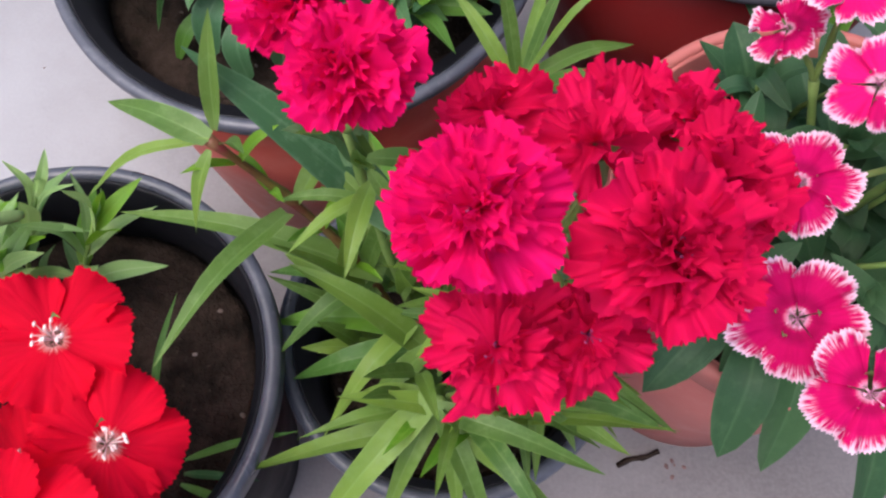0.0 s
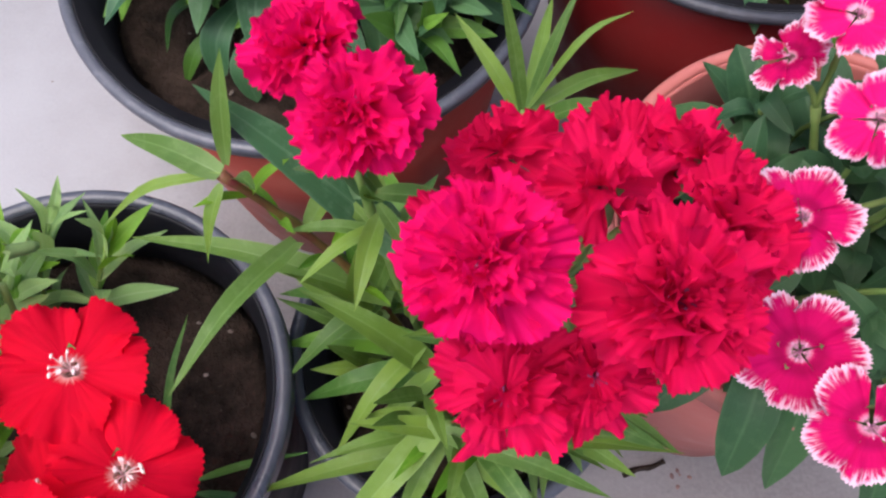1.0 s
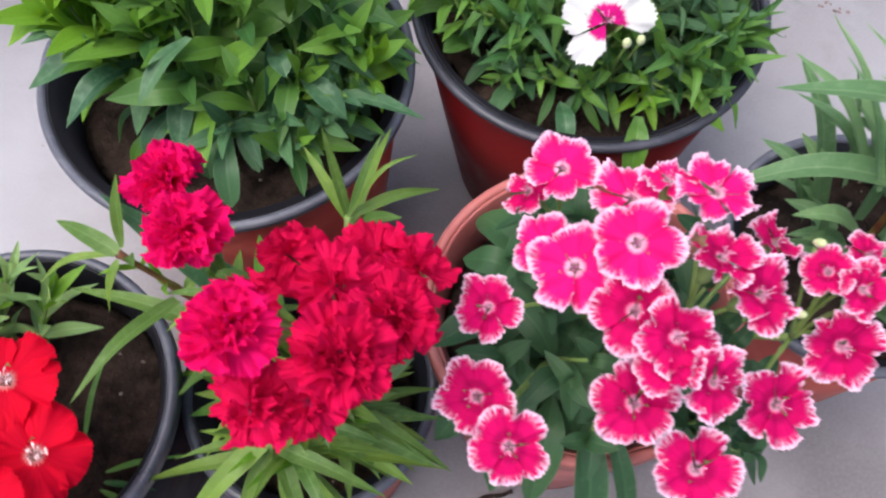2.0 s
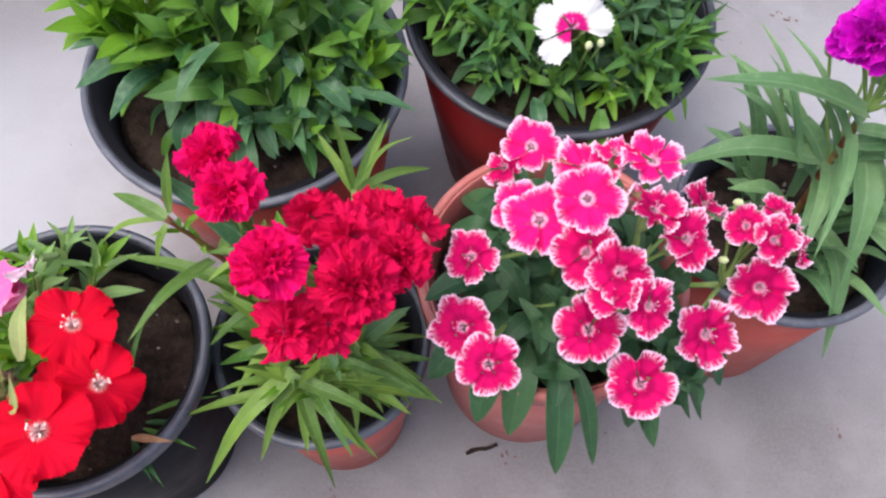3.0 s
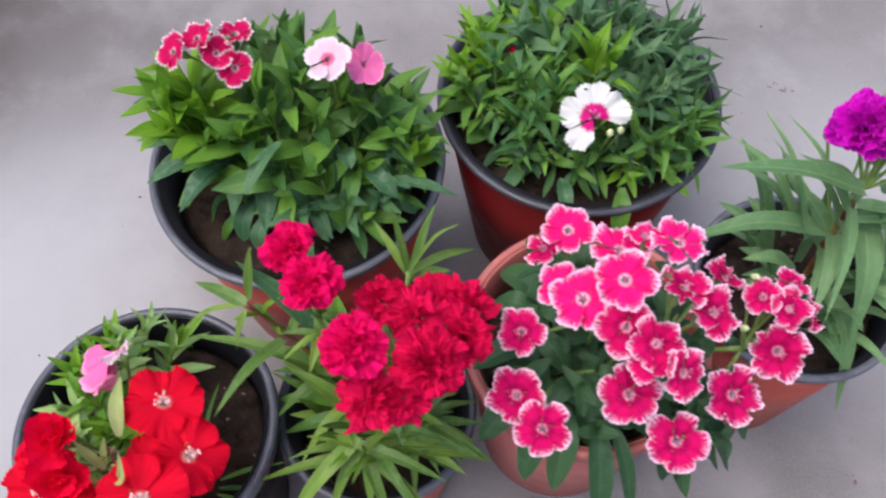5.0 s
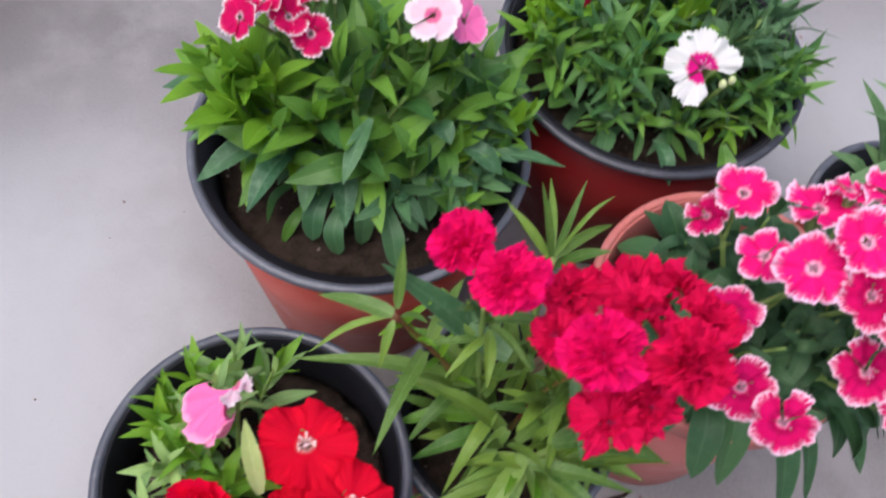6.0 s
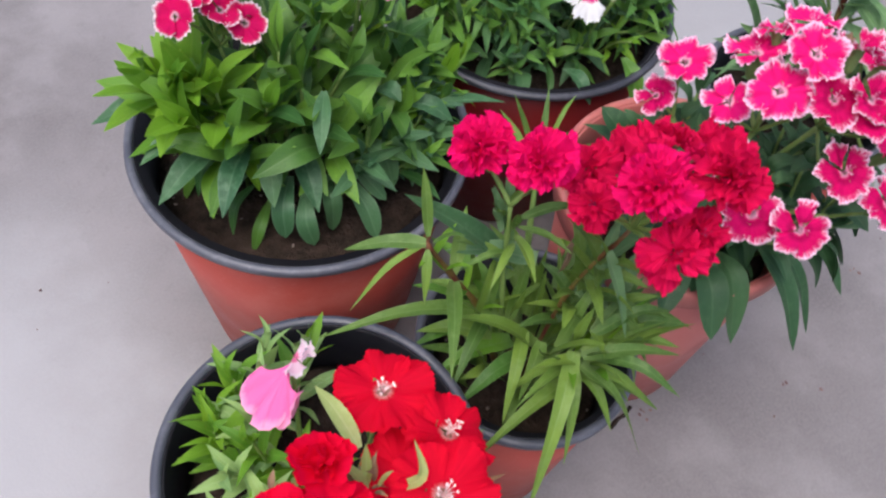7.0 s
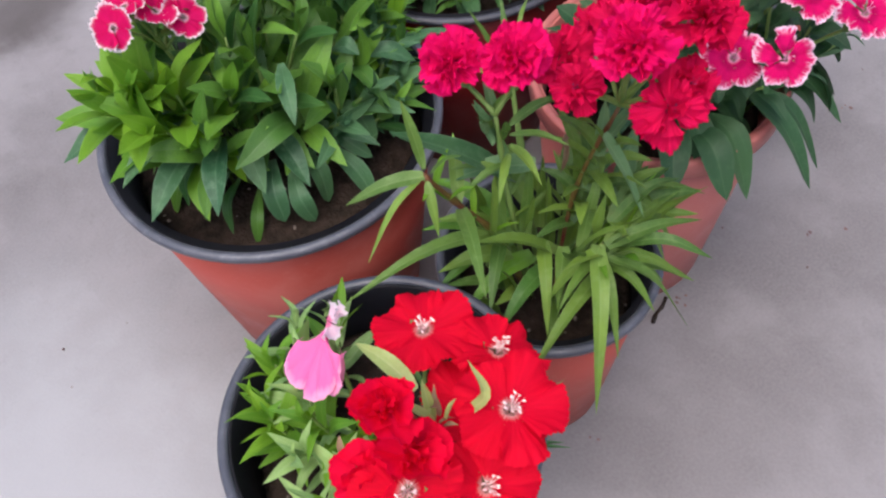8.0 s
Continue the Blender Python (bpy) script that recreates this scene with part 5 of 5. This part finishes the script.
# ---- pot with magenta carnations ----
def magenta_plant():
    rnd = random.Random(67)
    plant = potted((0.262, 0.250, 0), "terracotta pot with black rim, strap-leaved carnation, magenta double blooms")
    soil = build_pot(plant, 0.0740, 0.180, 0.053, TERRA, BLACK, RIM, 0.0065, "terracotta plastic flower pot", 0.028, 6, "black rim")
    out = variants("petal", P_MAG, 5, 42, 14, 0.14, 0.05, 41, notch=0.035, lobe=0.20)
    inn = variants("petal", P_MAG, 4, 46, 13, 0.20, 0.10, 42, notch=0.04)
    fork = (0.268, 0.264, 0.280)
    for at, face, size in (((0.250, 0.272, 0.330), (-0.25, -0.1, 1), 0.0200), ((0.261, 0.271, 0.331), (-0.1, -0.15, 1), 0.0200), ((0.270, 0.268, 0.334), (0.0, -0.15, 1), 0.0205), ((0.288, 0.262, 0.332), (0.4, -0.1, 1), 0.0180), ((0.280, 0.280, 0.330), (0.2, 0.4, 1), 0.0170), ((0.290, 0.246, 0.318), (0.5, -0.5, 0.8), 0.0150)):
        double_flower(plant, rnd, at, face, size, out, inn, "magenta double bloom")
        flower_stem(plant, fork, at, face, size)
    part("stem", tube([Vector(p) - plant.location for p in ((0.264, 0.248, soil), (0.263, 0.254, 0.23), fork)], 0.0026, 0.0018, 7, 12, 0.0008), STEM_RED, plant, "red-flushed stem with swollen nodes")
    straps = [
        ((0.262, 0.255, 0.292), (0.168, 0.253, 0.318), 0.0162, 0.10), ((0.258, 0.258, 0.240), (0.166, 0.257, 0.222), 0.0174, 0.20), ((0.280, 0.258, 0.252), (0.277, 0.193, 0.200), 0.0209, 0.18),
        ((0.290, 0.228, 0.220), (0.340, 0.164, 0.176), 0.0186, 0.24), ((0.285, 0.238, 0.220), (0.345, 0.210, 0.200), 0.0151, 0.22), ((0.268, 0.232, 0.205), (0.286, 0.168, 0.142), 0.0151, 0.30),
        ((0.285, 0.262, 0.268), (0.292, 0.225, 0.235), 0.0162, 0.20), ((0.282, 0.268, 0.275), (0.335, 0.262, 0.268), 0.0151, 0.15), ((0.255, 0.262, 0.238), (0.225, 0.300, 0.262), 0.0128, 0.12),
        ((0.260, 0.266, 0.270), (0.232, 0.322, 0.280), 0.0046, 0.10), ((0.272, 0.275, 0.290), (0.312, 0.335, 0.335), 0.0151, 0.08), ((0.250, 0.245, 0.205), (0.205, 0.240, 0.232), 0.0139, 0.20),
    ]
    for k, (b, t, w, arch) in enumerate(straps):
        leaf_between(plant, b, t, w, LEAF_F, arch, "strap", rnd.uniform(-0.4, 0.4), seed=k)
    for k in range(6):
        b = Vector((0.252 + rnd.uniform(-0.012, 0.006), 0.262 + rnd.uniform(-0.012, 0.010), rnd.uniform(0.205, 0.250)))
        t = Vector((rnd.uniform(0.188, 0.240), rnd.uniform(0.272, 0.335), rnd.uniform(0.225, 0.285)))
        leaf_between(plant, b, t, rnd.uniform(0.005, 0.010), LEAF_F, rnd.uniform(0.08, 0.2), "strap", rnd.uniform(-0.8, 0.8), seed=150 + k)
    for k in range(30):
        a, q = rnd.uniform(0, 6.28), rnd.uniform(0.004, 0.036)
        b = Vector((0.264 + q * math.cos(a), 0.252 + q * math.sin(a), soil + rnd.uniform(0, 0.03)))
        t = b + Vector((math.cos(a), math.sin(a), 0)) * rnd.uniform(0.025, 0.060) + Vector((0, 0, rnd.uniform(0.0, 0.08)))
        leaf_between(plant, b, t, rnd.uniform(0.009, 0.014), LEAF_F, rnd.uniform(0.1, 0.3), "strap", rnd.uniform(-0.7, 0.7), seed=30 + k)
    for k in range(14):
        a = 2.1 * k
        b = Vector((0.264, 0.256, 0.215 + 0.005 * k))
        t = b + Vector((math.cos(a), math.sin(a) - 0.25, 0)) * rnd.uniform(0.035, 0.065) + Vector((0, 0, rnd.uniform(-0.015, 0.03)))
        leaf_between(plant, b, t, rnd.uniform(0.008, 0.0125), LEAF_F, rnd.uniform(0.12, 0.25), "strap", rnd.uniform(-0.6, 0.6), seed=90 + k)
    for at, mat, stretch in (((0.296, 0.336, 0.300), BUD_BROWN, 1.7), ((0.312, 0.242, 0.262), P_MAG, 1.3), ((0.252, 0.300, 0.292), CALYX, 2.2)):
        bm = bmesh.new()
        bmesh.ops.create_icosphere(bm, subdivisions=3, radius=0.0044)
        for v in bm.verts:
            s = v.co.z / 0.0044
            slim = 1 - 0.55 * max(0.0, s) ** 1.5 + 0.05 * math.cos(5 * math.atan2(v.co.y, v.co.x))
            v.co = Vector((v.co.x * slim, v.co.y * slim, v.co.z * stretch))
        part("bud", bm, mat, plant, "", Matrix.Translation(Vector(at) - plant.location))
        flower_stem(plant, (0.266, 0.258, 0.235), at, (0, 0, 1), 0.007, 0.0010)
    return plant


scarlet_plant()
crimson_plant()
picotee_plant()
leafy_plant()
white_plant()
magenta_plant()


# ---- scraps on the floor ----
def twig():
    pts = [(0.062, 0.128, 0.0018), (0.070, 0.1315, 0.0026), (0.078, 0.1325, 0.0020), (0.086, 0.136, 0.0030)]
    ob = part("twig", tube(pts, 0.0016, 0.0012, 6, 10, 0.0004), SOIL, None)
    return tagged(ob, "dark dry twig lying on the cement floor", "twig")


def crumbs():
    rnd, bm = random.Random(71), bmesh.new()
    for x, y, n in ((0.216, 0.098, 3), (-0.040, 0.096, 2), (0.350, 0.155, 3), (0.361, 0.580, 7), (0.374, 0.572, 5), (0.096, 0.128, 6), (0.246, 0.081, 1)):
        for k in range(n):
            s = rnd.uniform(0.0007, 0.0016)
            m = Matrix.Translation((x + rnd.gauss(0, 0.004), y + rnd.gauss(0, 0.003), s * 0.3)) @ Euler((0, 0, rnd.uniform(0, 6))).to_matrix().to_4x4() @ Matrix.Diagonal((s * 1.4, s, s * 0.4, 1))
            bmesh.ops.create_icosphere(bm, subdivisions=1, radius=1.0, matrix=m)
    for k in range(40):
        x, y, s = rnd.uniform(-0.5, 0.5), rnd.uniform(-0.2, 0.75), rnd.uniform(0.0006, 0.0019)
        m = Matrix.Translation((x, y, s * 0.45)) @ Euler((rnd.uniform(0, 6), rnd.uniform(0, 6), 0)).to_matrix().to_4x4() @ Matrix.Diagonal((s, s * 0.7, s * 0.6, 1))
        bmesh.ops.create_icosphere(bm, subdivisions=1, radius=1.0, matrix=m)
    return tagged(part("soil_crumbs", bm, BUD_BROWN, None, "", None, False), "scattered dark soil crumbs on the floor", "soil crumbs", "", "stuff")


twig()
crumbs()
